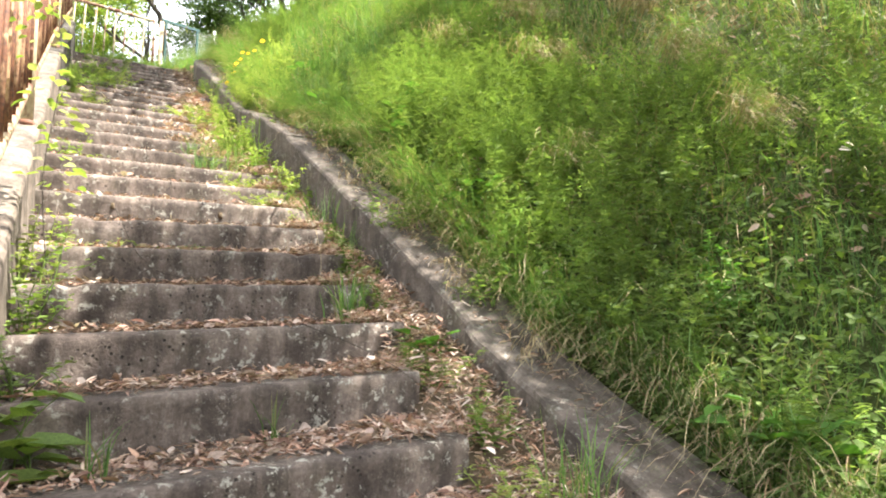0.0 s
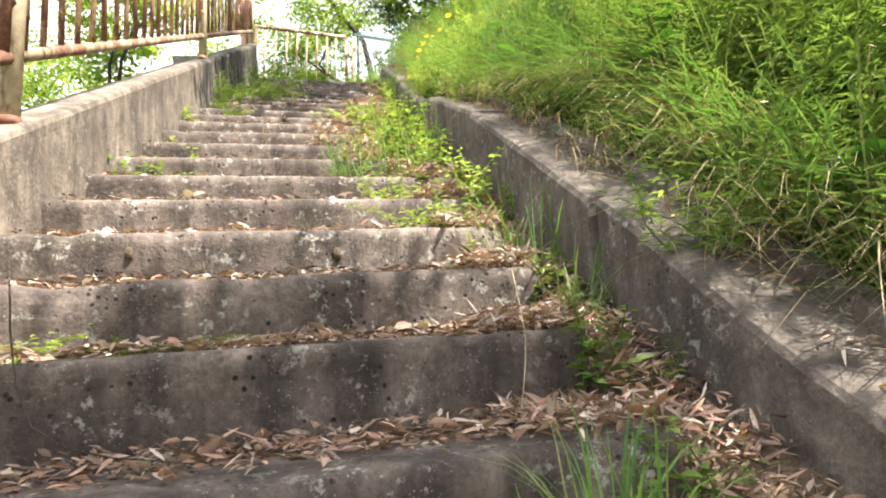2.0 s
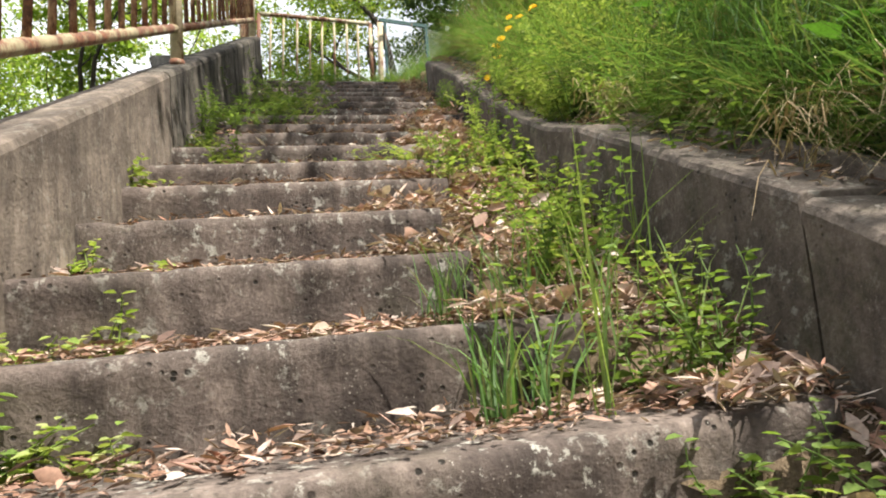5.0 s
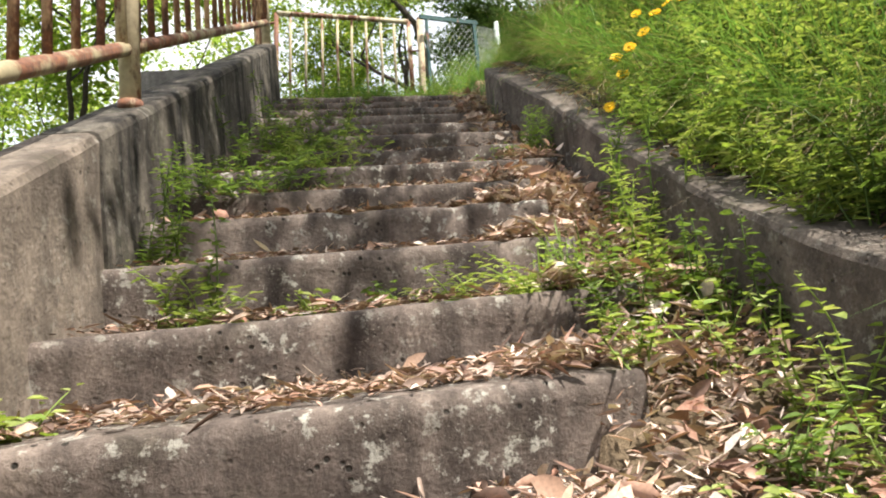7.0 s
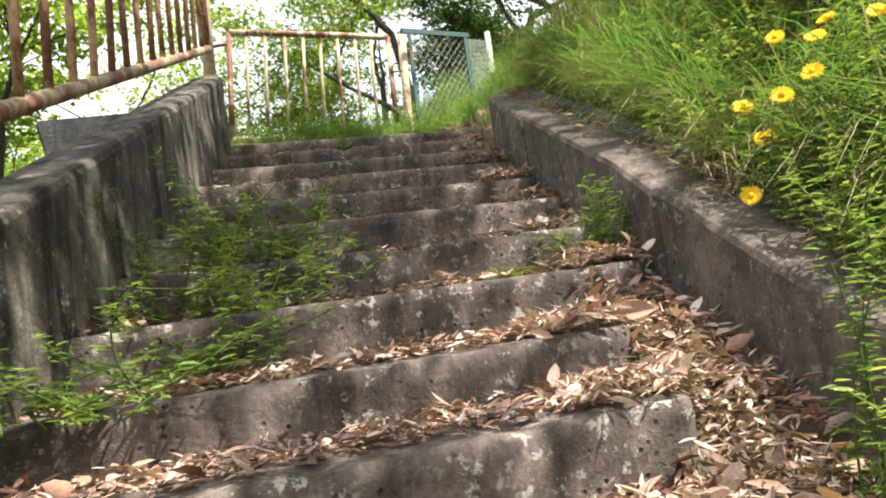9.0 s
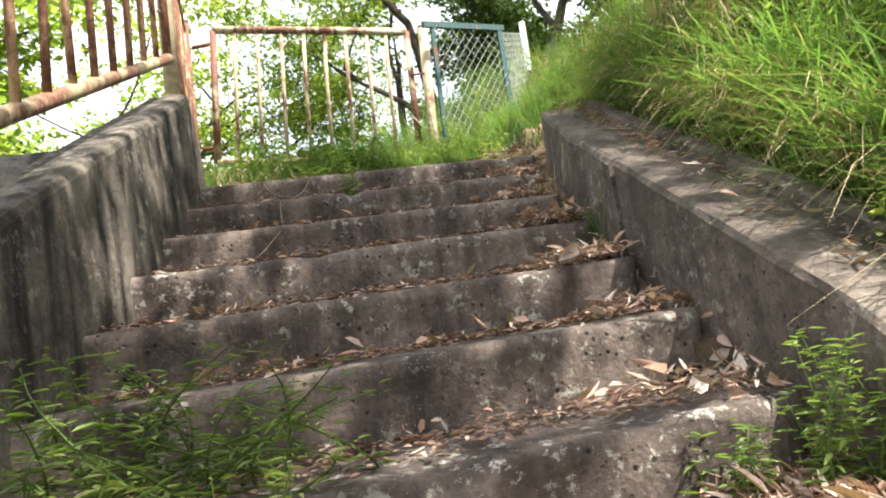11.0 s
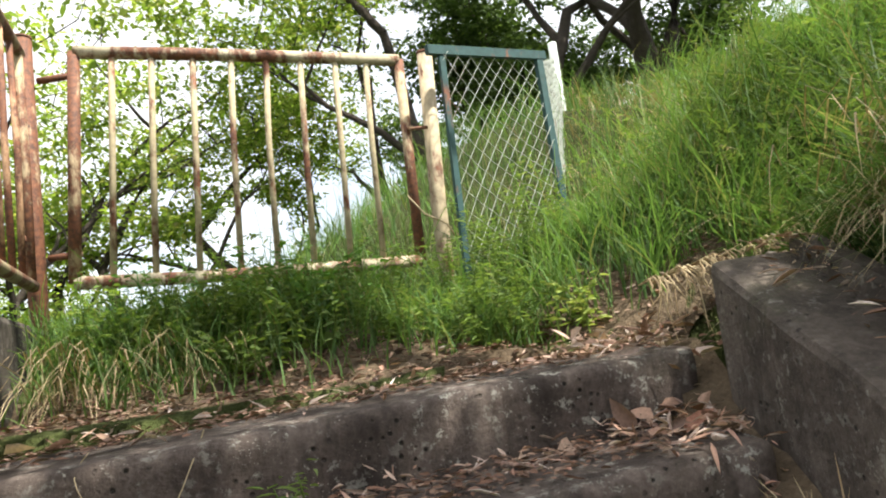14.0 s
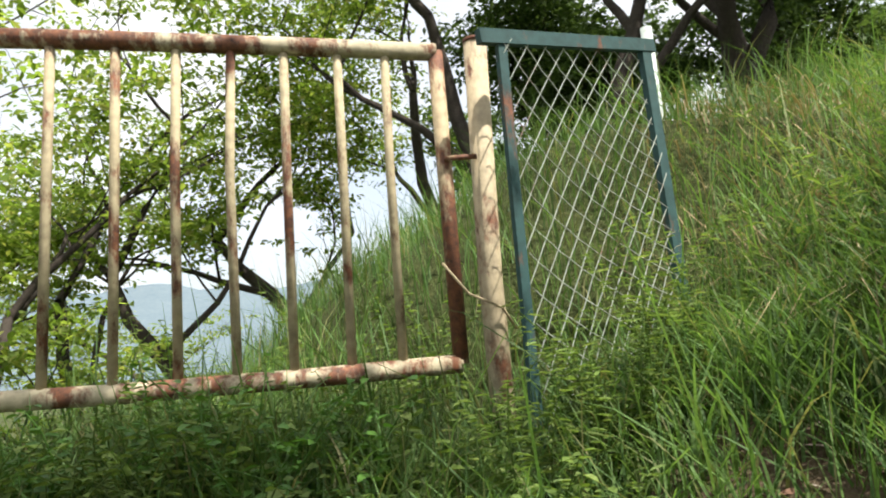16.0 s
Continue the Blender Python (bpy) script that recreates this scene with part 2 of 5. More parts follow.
def tube_arrays(path, radii, sides=7):
    """A tapered tube along points."""
    path = [Vector(q) for q in path]
    vs, fs = [], []
    up = Vector((0.13, 0.21, 1)).normalized()
    for i, q in enumerate(path):
        d = (path[min(i + 1, len(path) - 1)] - path[max(i - 1, 0)]).normalized()
        a = d.cross(up if abs(d.dot(up)) < 0.95 else Vector((1, 0, 0))).normalized()
        b = d.cross(a)
        for k in range(sides):
            w = 2 * math.pi * k / sides
            vs.append(q + (a * math.cos(w) + b * math.sin(w)) * radii[i])
    for i in range(len(path) - 1):
        for k in range(sides):
            k2 = (k + 1) % sides
            fs.append((i * sides + k, i * sides + k2, (i + 1) * sides + k2, (i + 1) * sides + k))
    return vs, fs


class Pile:
    """Gathers arrays for one mesh."""
    def __init__(self):
        self.v, self.f, self.n = [], [], 0

    def add(self, v, f):
        v = np.asarray([tuple(q) for q in v] if not isinstance(v, np.ndarray) else v, dtype=np.float32).reshape(-1, 3)
        f = np.asarray(f, dtype=np.int64).reshape(-1, 4)
        self.v.append(v)
        self.f.append(f + self.n)
        self.n += len(v)

    def tube(self, path, radii, sides=6, caps=False):
        if isinstance(radii, (int, float)):
            radii = [radii] * len(path)
        if caps:
            path = [path[0], *path, path[-1]]
            radii = [radii[0] * 0.02, *radii, radii[-1] * 0.02]
            path = [Vector(q) for q in path]
            d0, d1 = (path[2] - path[1]).normalized(), (path[-2] - path[-3]).normalized()
            path[0], path[-1] = path[1] - d0 * 0.0015, path[-2] + d1 * 0.0015
        self.add(*tube_arrays(path, radii, sides))

    def done(self, name, mat, parent=None, smooth=True):
        return quads(name, np.concatenate(self.v), np.concatenate(self.f), mat, parent, smooth)


def blades(rng, base, height, width, lean, heading=None, droop=0.5):
    """Arrays of grass blades that bend over: four levels, three faces each."""
    n = len(base)
    h = height[:, None]
    a = rng.uniform(0, 2 * np.pi, n) if heading is None else heading
    d = np.stack([np.cos(a), np.sin(a), np.zeros(n)], 1)
    s = np.stack([-np.sin(a), np.cos(a), np.zeros(n)], 1)
    tw = rng.normal(0, 0.5, n)[:, None]
    s = s * np.cos(tw) + d * np.sin(tw)
    up = np.array([0, 0, 1.0])
    ln = lean[:, None]
    out = np.zeros((n, 8, 3))
    for i, u in enumerate((0.0, 0.4, 0.75, 1.0)):
        c = base + up * h * (u - droop * ln * u ** 2.5 * 0.8) + d * h * ln * u ** 1.8
        w = width[:, None] * (1.0, 0.9, 0.6, 0.06)[i] * 0.5
        out[:, 2 * i], out[:, 2 * i + 1] = c - s * w, c + s * w
    f = np.array([[0, 1, 3, 2], [2, 3, 5, 4], [4, 5, 7, 6]])
    return out.reshape(-1, 3), (f[None] + 8 * np.arange(n)[:, None, None]).reshape(-1, 4)


def leaves(rng, base, along, face, length, ratio=0.45, fold=0.25, curl=0.2):
    """Arrays of leaves: six points, two faces that meet at the midrib."""
    n = len(base)
    along = along / np.maximum(np.linalg.norm(along, axis=1, keepdims=True), 1e-6)
    side = np.cross(along, face)
    side /= np.maximum(np.linalg.norm(side, axis=1, keepdims=True), 1e-6)
    up = np.cross(side, along)
    ln = length[:, None]
    w = ln * (ratio[:, None] if isinstance(ratio, np.ndarray) else ratio) * 0.5
    curl = curl[:, None] if isinstance(curl, np.ndarray) else curl
    out = np.zeros((n, 6, 3))
    out[:, 0] = base
    out[:, 3] = base + along * ln - up * ln * curl
    for i, (u, ww) in enumerate(((0.32, 1.0), (0.68, 0.8))):
        c = base + along * ln * u - up * ln * curl * u * u
        out[:, 1 + i] = c + side * w * ww + up * w * fold * ww
        out[:, 5 - i] = c - side * w * ww + up * w * fold * ww
    f = np.array([[0, 1, 2, 3], [3, 4, 5, 0]])
    return out.reshape(-1, 3), (f[None] + 6 * np.arange(n)[:, None, None]).reshape(-1, 4)


def rand_dirs(rng, n, zlow=-0.3, zhigh=0.6):
    a = rng.uniform(0, 2 * np.pi, n)
    z = rng.uniform(zlow, zhigh, n)
    r = np.sqrt(np.maximum(1 - z * z, 0.05))
    return np.stack([r * np.cos(a), r * np.sin(a), z], 1)


# ---- plan ----
T, R = 0.483, 0.252
LAST = 21
FIRST = -9
TOP_Y, TOP_Z = 20 * T, 20 * R
# where each step lies along the flight, in lengths of the lower treads: the upper ones are shorter
PITCH = [*range(-10, 7), 7.05, 8.1, 9.15, 10.05, 11.0, 11.95, 12.7, 13.62, 14.52, 15.45, 16.35, 17.25, 18.1, 18.97, 19.83, 20.8]


def step_s(n):
    return np.interp(n, np.arange(-10, 23), PITCH)


def step_y(n):
    return step_s(n) * T


def step_z(n):
    return step_s(n) * R


def step_index(y):
    """The step that lies at y, with the share of its tread behind y."""
    return np.interp(np.asarray(y) / T, PITCH, np.arange(-10, 23))


def channel_z(n, frac):
    """Height of the soil beside the steps."""
    return step_z(n) + (step_z(n + 1) - step_z(n)) * (0.15 + 0.85 * frac ** 1.4)



# the steps do not cross the flight squarely: they run off to the rear and rise a little towards the kerb
SKEW, CANT = 0.16, 0.025


def skew_y(x):
    return SKEW * (np.clip(x, -0.4, 2.9) - 0.75)


def skew_z(x):
    return CANT * (np.clip(x, -0.4, 2.9) - 0.6)


def along(y, ys, values):
    return float(np.interp(y, ys, values))


def wall_x(y):
    """Inner face of the parapet; the level stretch at the top veers off."""
    return along(y, [5.25, 9.34, 11.4], [0.0, 0.09, -0.30])


CURB_YS, CURB_XS = [-5, 0, 0.85, 3, 5, 7, 8.7, 9.7], [2.3, 2.19, 2.1, 2.06, 2.0, 2.02, 2.0, 2.16]
CURB_UP_YS = [-5, -0.6, -0.2, 0.3, 0.85, 1.9, 2.7, 4.2, 4.6, 5.2, 6, 6.7, 7, 8.6, 9.7]
CURB_UP_ZS = [0.02, -0.02, 0.045, 0.1, 0.21, 0.27, 0.31, 0.25, 0.19, 0.165, 0.175, 0.22, 0.26, 0.3, 0.235]


def curb_x(y):
    """Inner face of the kerb."""
    return along(y, CURB_YS, CURB_XS)


def curb_up(y):
    """Height of the kerb's top over the line of the nosings."""
    return along(y, CURB_UP_YS, CURB_UP_ZS)


def wall_top(y):
    return 1.315 + 0.549 * (min(y, 9.34) - 1.762)


def slope_z(y):
    return np.where(y < FIRST * T, FIRST * R, np.where(y > TOP_Y, TOP_Z, y * R / T))


def smooth(a, b, x):
    u = np.clip((x - a) / (b - a), 0, 1)
    return u * u * (3 - 2 * u)


def ground_z(x, y):
    x, y = np.asarray(x, dtype=float), np.asarray(y, dtype=float)
    s = slope_z(y)
    after = smooth(TOP_Y + 0.3, TOP_Y + 1.4, y)
    past = smooth(11.6, 14.0, y)
    base = s + 0.22 * after
    under = np.where(y - skew_y(x) < TOP_Y + 0.36, s - 0.42, base)
    edge = np.interp(y, CURB_YS, CURB_XS) + 0.37 - 0.75 * smooth(TOP_Y, TOP_Y + 0.9, y) - 1.9 * past
    d = np.maximum(x - edge, 0)
    low = np.where(d < 4.0, d * 0.80, 3.2 + (d - 4.0) * 0.22)
    low = np.where(d > 16, 3.2 + 12 * 0.22 - (d - 16) * 0.03, low)
    high = np.where(d < 2.4, d * 0.52, 1.248 + (np.minimum(d, 20) - 2.4) * 0.13)
    over = smooth(TOP_Y - 1.5, TOP_Y + 0.6, y)
    bank = base + (0.02 + np.interp(y, CURB_UP_YS, CURB_UP_ZS)) * smooth(-0.02, 0.05, x - edge) * (1 - 0.75 * smooth(9.3, 10.0, y)) + low * (1 - over) + high * over + 0.25 * past * smooth(0, 1, x - edge)
    cut = np.where((y > 9.73) & (x < 2.95), smooth(10.04, 10.12, y + 0.03 * np.sin(x * 9)), 1.0)
    lip = 5.25 + 0.2 * (x - 2.1) + np.maximum(y - 10.16, 0) * 0.8
    bank = np.where((y > 9.73) & (x < 2.95), np.minimum(bank, lip), bank)
    bank = base + (bank - base) * cut
    z = np.where(x > edge, bank, under)
    # to the valley side the land falls away
    fall = np.maximum(-0.35 - x, 0)
    z = np.where(x < -0.3, base - 0.5 * (1 - after) - np.minimum(fall * 0.9, 9.0) * (1 - 0.5 * past), z)
    away = np.maximum(y - 15.0 - np.maximum(x, 0) * 1.6, 0)
    z = z - np.minimum(away * 0.22, 8.0) * smooth(0, 2, away)
    bumps = 0.05 * np.sin(x * 2.3 + y * 1.1) + 0.06 * np.sin(y * 1.7 - x * 0.9 + 1) + 0.03 * np.sin(x * 5.1 + y * 4.3)
    z = z + bumps * np.where((x > edge) | (y > TOP_Y + 0.5), 1, 0)
    far = np.hypot(x, y) > 120
    return np.where(far, -4.0, np.maximum(z, -6.0))


# ---- ground, one sheet to the horizon ----
def build_ground():
    near = np.arange(-6, 12.01, 0.12)
    xs = np.concatenate([[-3000, -800, -300, -140], np.arange(-100, -6, 4.0), near, np.arange(12.5, 40, 1.2), [50, 70, 100, 140, 300, 800, 3000]])
    ys = np.concatenate([[-3000, -800, -300, -140], np.arange(-100, -8, 4.0), np.arange(-8, 16.01, 0.12), np.arange(16.5, 60, 1.2), [70, 90, 110, 140, 300, 800, 3000]])
    gx, gy = np.meshgrid(xs, ys, indexing="ij")
    v = np.stack([gx, gy, ground_z(gx, gy)], 2).reshape(-1, 3)
    i, j = np.meshgrid(np.arange(len(xs) - 1), np.arange(len(ys) - 1), indexing="ij")
    a = (i * len(ys) + j).ravel()
    f = np.stack([a, a + len(ys), a + len(ys) + 1, a + 1], 1)
    ob = quads("ground", v, f, TURF)
    return tagged(ob, "grassy earth bank falling to a valley", "ground", kind="structure")


build_ground()
rng = np.random.default_rng(7)


# ---- stairs ----
def step_right(n):
    """How far each tread reaches towards the kerb."""
    if step_s(n) < 12.9:
        return along(step_s(n), [-9, -3, -2, -1, 5, 6, 7, 8, 9, 10, 11, 13], [1.75, 1.72, 1.74, 1.9, 1.94, 1.55, 1.36, 1.33, 1.43, 1.66, 1.62, 1.68])
    return curb_x(step_y(n)) - 0.05


def build_step(n, parent):
    y, z = float(step_y(n)), float(step_z(n))
    deep = float(step_y(n + 1)) - y + 0.03
    x0, x1 = wall_x(y) - 0.04, step_right(n)
    prof = [(0.035, -0.60), (0.03, -R - 0.02), (0.018, -R * 0.75), (0.01, -R * 0.5), (0.004, -R * 0.25), (0.0, -0.045), (0.004, -0.02), (0.012, -0.006), (0.026, 0.0), (0.09, 0.004), (0.2, 0.006), (0.33, 0.008), (deep, 0.008), (deep, -0.60)]
    xs = np.linspace(x0, x1, 64)
    m = len(prof)
    v = np.zeros((len(xs), m, 3))
    for i, x in enumerate(xs):
        wob = 0.012 * noise.noise(Vector((x * 1.1, n * 7.3, 0)))
        for k, (py, pz) in enumerate(prof):
            g = noise.noise(Vector((x * 9, n * 3.1 + py * 9, pz * 9))) * 0.006 + noise.noise(Vector((x * 28, n * 5.1, pz * 28 + py * 20))) * 0.004
            chip = 0.0
            if 5 <= k <= 9:
                c = noise.noise(Vector((x * 6, n * 11.7, 4)))
                chip = max(c - 0.25, 0) * 0.05
            v[i, k] = (x, y + py + wob + g + chip + skew_y(x), z + pz + g * 0.8 - chip * 0.8 + wob * 0.5 + skew_z(x))
    v[0, :, 0] = x0
    a, b = np.meshgrid(np.arange(len(xs) - 1), np.arange(m), indexing="ij")
    p0, p1 = (a * m + b).ravel(), (a * m + (b + 1) % m).ravel()
    f = np.stack([p0, p0 + m, p1 + m, p1], 1)
    # end face towards the kerb
    e = (len(xs) - 1) * m
    cap = [(e + k, e + m - 1 - k, e + m - 2 - k, e + k + 1) for k in range(m // 2 - 1)]
    return quads("step", v.reshape(-1, 3), np.concatenate([f, np.array(cap)]), STEP, parent)


stairs = thing("concrete_stairs", (0, 0, 0), "long weathered concrete stairs strewn with dead leaves", "stairs", kind="structure")
for n in range(FIRST, LAST + 1):
    build_step(n, stairs)


# weep holes in one riser: dark plugs stand in for the shaded recesses
for x in (0.47, 1.22):
    hole = Pile()
    y, z = 3 * T + float(skew_y(x)), 3 * R - 0.085
    hole.tube([(x, y + 0.012, z - 0.022), (x, y + 0.01, z + 0.022)], 0.016, 10, caps=True)
    tagged(hole.done("weep_hole", SOIL, stairs), "dark plug in place of a shaded weep hole")


# soil that has gathered in the channel beside the kerb
def build_channel():
    ys = np.arange(FIRST * T, TOP_Y + 0.4, 0.06)
    us = np.linspace(0, 1, 26)
    v = np.zeros((len(ys), len(us), 3))
    for i, y in enumerate(ys):
        at = float(step_index(y))
        n = math.floor(at)
        x0, x1 = min(step_right(q) for q in (n - 1, n, n + 1)) - 0.03, curb_x(y) + 0.05
        for j, u in enumerate(us):
            x = x0 + (x1 - x0) * u
            z = float(channel_z(n, at - n)) - R * 0.62
            z += 0.05 * noise.noise(Vector((x * 4, y * 4, 0))) + 0.08 * u * u
            if x < step_right(n) - 0.01:
                z = min(z, float(step_z(n)) - 0.04)
            v[i, j] = (x, y + skew_y(x), min(z, TOP_Z - 0.03) + skew_z(x))
    a, b = np.meshgrid(np.arange(len(ys) - 1), np.arange(len(us) - 1), indexing="ij")
    p = (a * len(us) + b).ravel()
    f = np.stack([p, p + 1, p + len(us) + 1, p + len(us)], 1)
    return tagged(quads("soil_channel", v.reshape(-1, 3), f, SOIL), "dark leaf-strewn soil in the channel by the kerb", "soil", kind="structure")


build_channel()


# ---- parapet wall ----
def sweep(name, ys, section, mat, parent=None):
    """A body of ever the same number of corners, given for each y."""
    rows = [section(y) for y in ys]
    m = len(rows[0])
    v = np.array([[(x, y, z) for x, z in row] for y, row in zip(ys, rows)])
    a, b = np.meshgrid(np.arange(len(ys) - 1), np.arange(m), indexing="ij")
    p0, p1 = (a * m + b).ravel(), (a * m + (b + 1) % m).ravel()
    f = [np.stack([p0, p1, p1 + m, p0 + m], 1)]
    v = v.reshape(-1, 3)
    e = (len(ys) - 1) * m
    for o, flip in ((0, False), (e, True)):
        ring = v[o:o + m]
        c = len(v)
        v = np.concatenate([v, [[ring[:, 0].mean(), ring[0, 1], ring[0, 2] * 0.5 + ring[1, 2] * 0.5]]])
        for k in range(0, m, 2):
            q = (c, o + k, o + (k + 1) % m, o + (k + 2) % m)
            f.append(np.array([q[::-1] if not flip else q]))
    return quads(name, v.reshape(-1, 3), np.concatenate(f), mat, parent, smooth=False)


def wall_section(y, flat=None):
    x, zt = wall_x(y), wall_top(y) if flat is None else flat
    g = lambda s: 0.006 * noise.noise(Vector((s * 3, y * 5, 2))) + 0.004 * noise.noise(Vector((s * 7, y * 17, 5)))
    base = float(slope_z(np.array(y))) - 0.9
    return [(x + 0.02, base), (x + g(1) + 0.008, zt - 0.4), (x + g(2), zt - 0.2), (x + g(3), zt - 0.035), (x - 0.012, zt - 0.01 + g(9)), (x - 0.035, zt + g(4)),
            (x - 0.2, zt + g(5)), (x - 0.23, zt - 0.02 + g(6)), (x - 0.235, zt - 0.3), (x - 0.24, base)]


tagged(sweep("wall_lower", np.arange(-5.0, 5.24, 0.07), wall_section, WALL_LOW), "low sloping concrete parapet wall, beige and stained", "wall", kind="structure")
tagged(sweep("wall_upper", np.linspace(5.25, 9.34, 60), wall_section, WALL_HIGH), "low sloping concrete parapet wall with dark run-down streaks, colour darkened for shade", "wall", kind="structure")
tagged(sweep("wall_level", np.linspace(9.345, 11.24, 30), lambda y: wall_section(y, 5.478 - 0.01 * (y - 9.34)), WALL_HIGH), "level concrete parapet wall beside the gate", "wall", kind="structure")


# ---- kerb ----
def build_kerb():
    kerb = thing("kerb", (1.9, 0, 0), "row of mossy concrete kerb blocks beside the stairs", "kerb", kind="structure")
    ends = [-5.0, -3.4, -1.95, -0.45, 1.03, 2.8, 4.24, 5.3, 6.72, 8.25, 9.72]
    for k in range(len(ends) - 1):
        y0, y1 = ends[k] + 0.012, ends[k + 1] - 0.012
        lift, shift = rng.normal(0, 0.012), rng.normal(0, 0.012)
        tilt = 0.0

        def section(y):
            x = curb_x(y) + shift
            zt = y * R / T + curb_up(y) + lift + tilt * ((y - y0) / (y1 - y0) - 0.5)
            g = lambda s: 0.008 * noise.noise(Vector((s * 3, y * 5, 8))) + 0.005 * noise.noise(Vector((s * 7, y * 16, 9)))
            b = zt - 0.75
            return [(x - 0.01, b), (x + g(1), zt - 0.2), (x + g(2), zt - 0.03), (x + 0.012, zt - 0.008 + g(7)), (x + 0.035, zt + g(3)), (x + 0.2, zt + g(4)), (x + 0.268, zt - 0.006 + g(5)),
                    (x + 0.275, zt + 0.045), (x + 0.30, zt + 0.055 + g(6)), (x + 0.37, zt + 0.05 + g(8)), (x + 0.38, zt - 0.2), (x + 0.38, b)]
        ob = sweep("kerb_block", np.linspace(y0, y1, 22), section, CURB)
        ob.parent = kerb
        ob.matrix_parent_inverse = Matrix.Translation((-1.9, 0, 0))


build_kerb()


# ---- railings on the parapet ----
def tube_ob(name, path, radius, mat, parent, sides=10, label=""):
    p = Pile()
    o = parent.location
    p.tube([Vector(q) - o for q in path], radius, sides, caps=True)
    ob = p.done(name, mat, parent)
    return tagged(ob, label) if label else ob


def rail_panel(y0, y1, foot, head, spacing=0.2):
    """One panel of pickets between two posts; foot and head give the heights of its rails."""
    rx = lambda y: wall_x(y) - 0.085
    o = (rx(y0), y0, foot(y0))
    panel = thing("railing", o, "rusted steel railing panel with round pickets on the parapet", "railing", "railing on the parapet")
    for name, h in (("bottom_rail", foot), ("top_rail", head)):
        tube_ob(name, [(rx(y), y, h(y)) for y in np.linspace(y0 + 0.05, y1 - 0.05, 5)], 0.03, RUST_RAIL, panel)
    count = max(round((y1 - y0 - 0.16) / spacing), 2)
    for k in range(count + 1):
        y = y0 + 0.08 + (y1 - y0 - 0.16) * k / count
        end = k in (0, count)
        b, t = foot(y), head(y)
        bend = rng.normal(0, 0.006)
        tube_ob("stile" if end else "picket", [(rx(y), y, b), (rx(y) + bend, y + bend, (b + t) / 2), (rx(y), y, t)], 0.024 if end else 0.0165, RUST if end else RAIL_PICKET, panel, 8)
    for y, s in ((y0, 1), (y1, -1)):
        for h in (foot(y) + 0.22, head(y) - 0.22):
            tube_ob("clamp", [(rx(y), y + 0.02 * s, h), (rx(y), y + 0.1 * s, h + 0.01)], 0.022, RUST, panel, 8)
    return panel


def rail_post(y, base, top, mat=PAINT_POST, radius=0.042, x=None):
    x = wall_x(y) - 0.085 if x is None else x
    post = thing("railing_post", (x, y, base), "cream-painted steel railing post streaked with rust", "post", "railing on the parapet")
    tube_ob("pole", [(x, y, base - 0.03), (x, y, (base + top) / 2), (x, y, top)], radius, mat, post, 14)
    tube_ob("cap", [(x, y, top + 0.002), (x, y, top + 0.014)], radius * 1.06, RUST, post, 14)
    tube_ob("collar", [(x, y, base - 0.02), (x, y, base + 0.02)], radius * 1.18, RUST, post, 14)
    return post


foot = lambda y: 1.43 + 0.54 * (y - 1.44)
head = lambda y: foot(y) + 1.17
POSTS = [-6.4, -2.35, 1.7, 5.75, 9.4]
for y in POSTS[1:]:
    rail_post(y, wall_top(y), head(y) + 0.1)
for y0, y1 in zip(POSTS[1:], POSTS[2:]):
    rail_panel(y0, y1, foot, head)
rail_panel(9.4, 11.4, lambda y: 5.71 - 0.015 * (y - 9.4), lambda y: 6.88 - 0.01 * (y - 9.4), 0.17)
rail_post(11.42, 5.0, 6.97, RUST, 0.045)


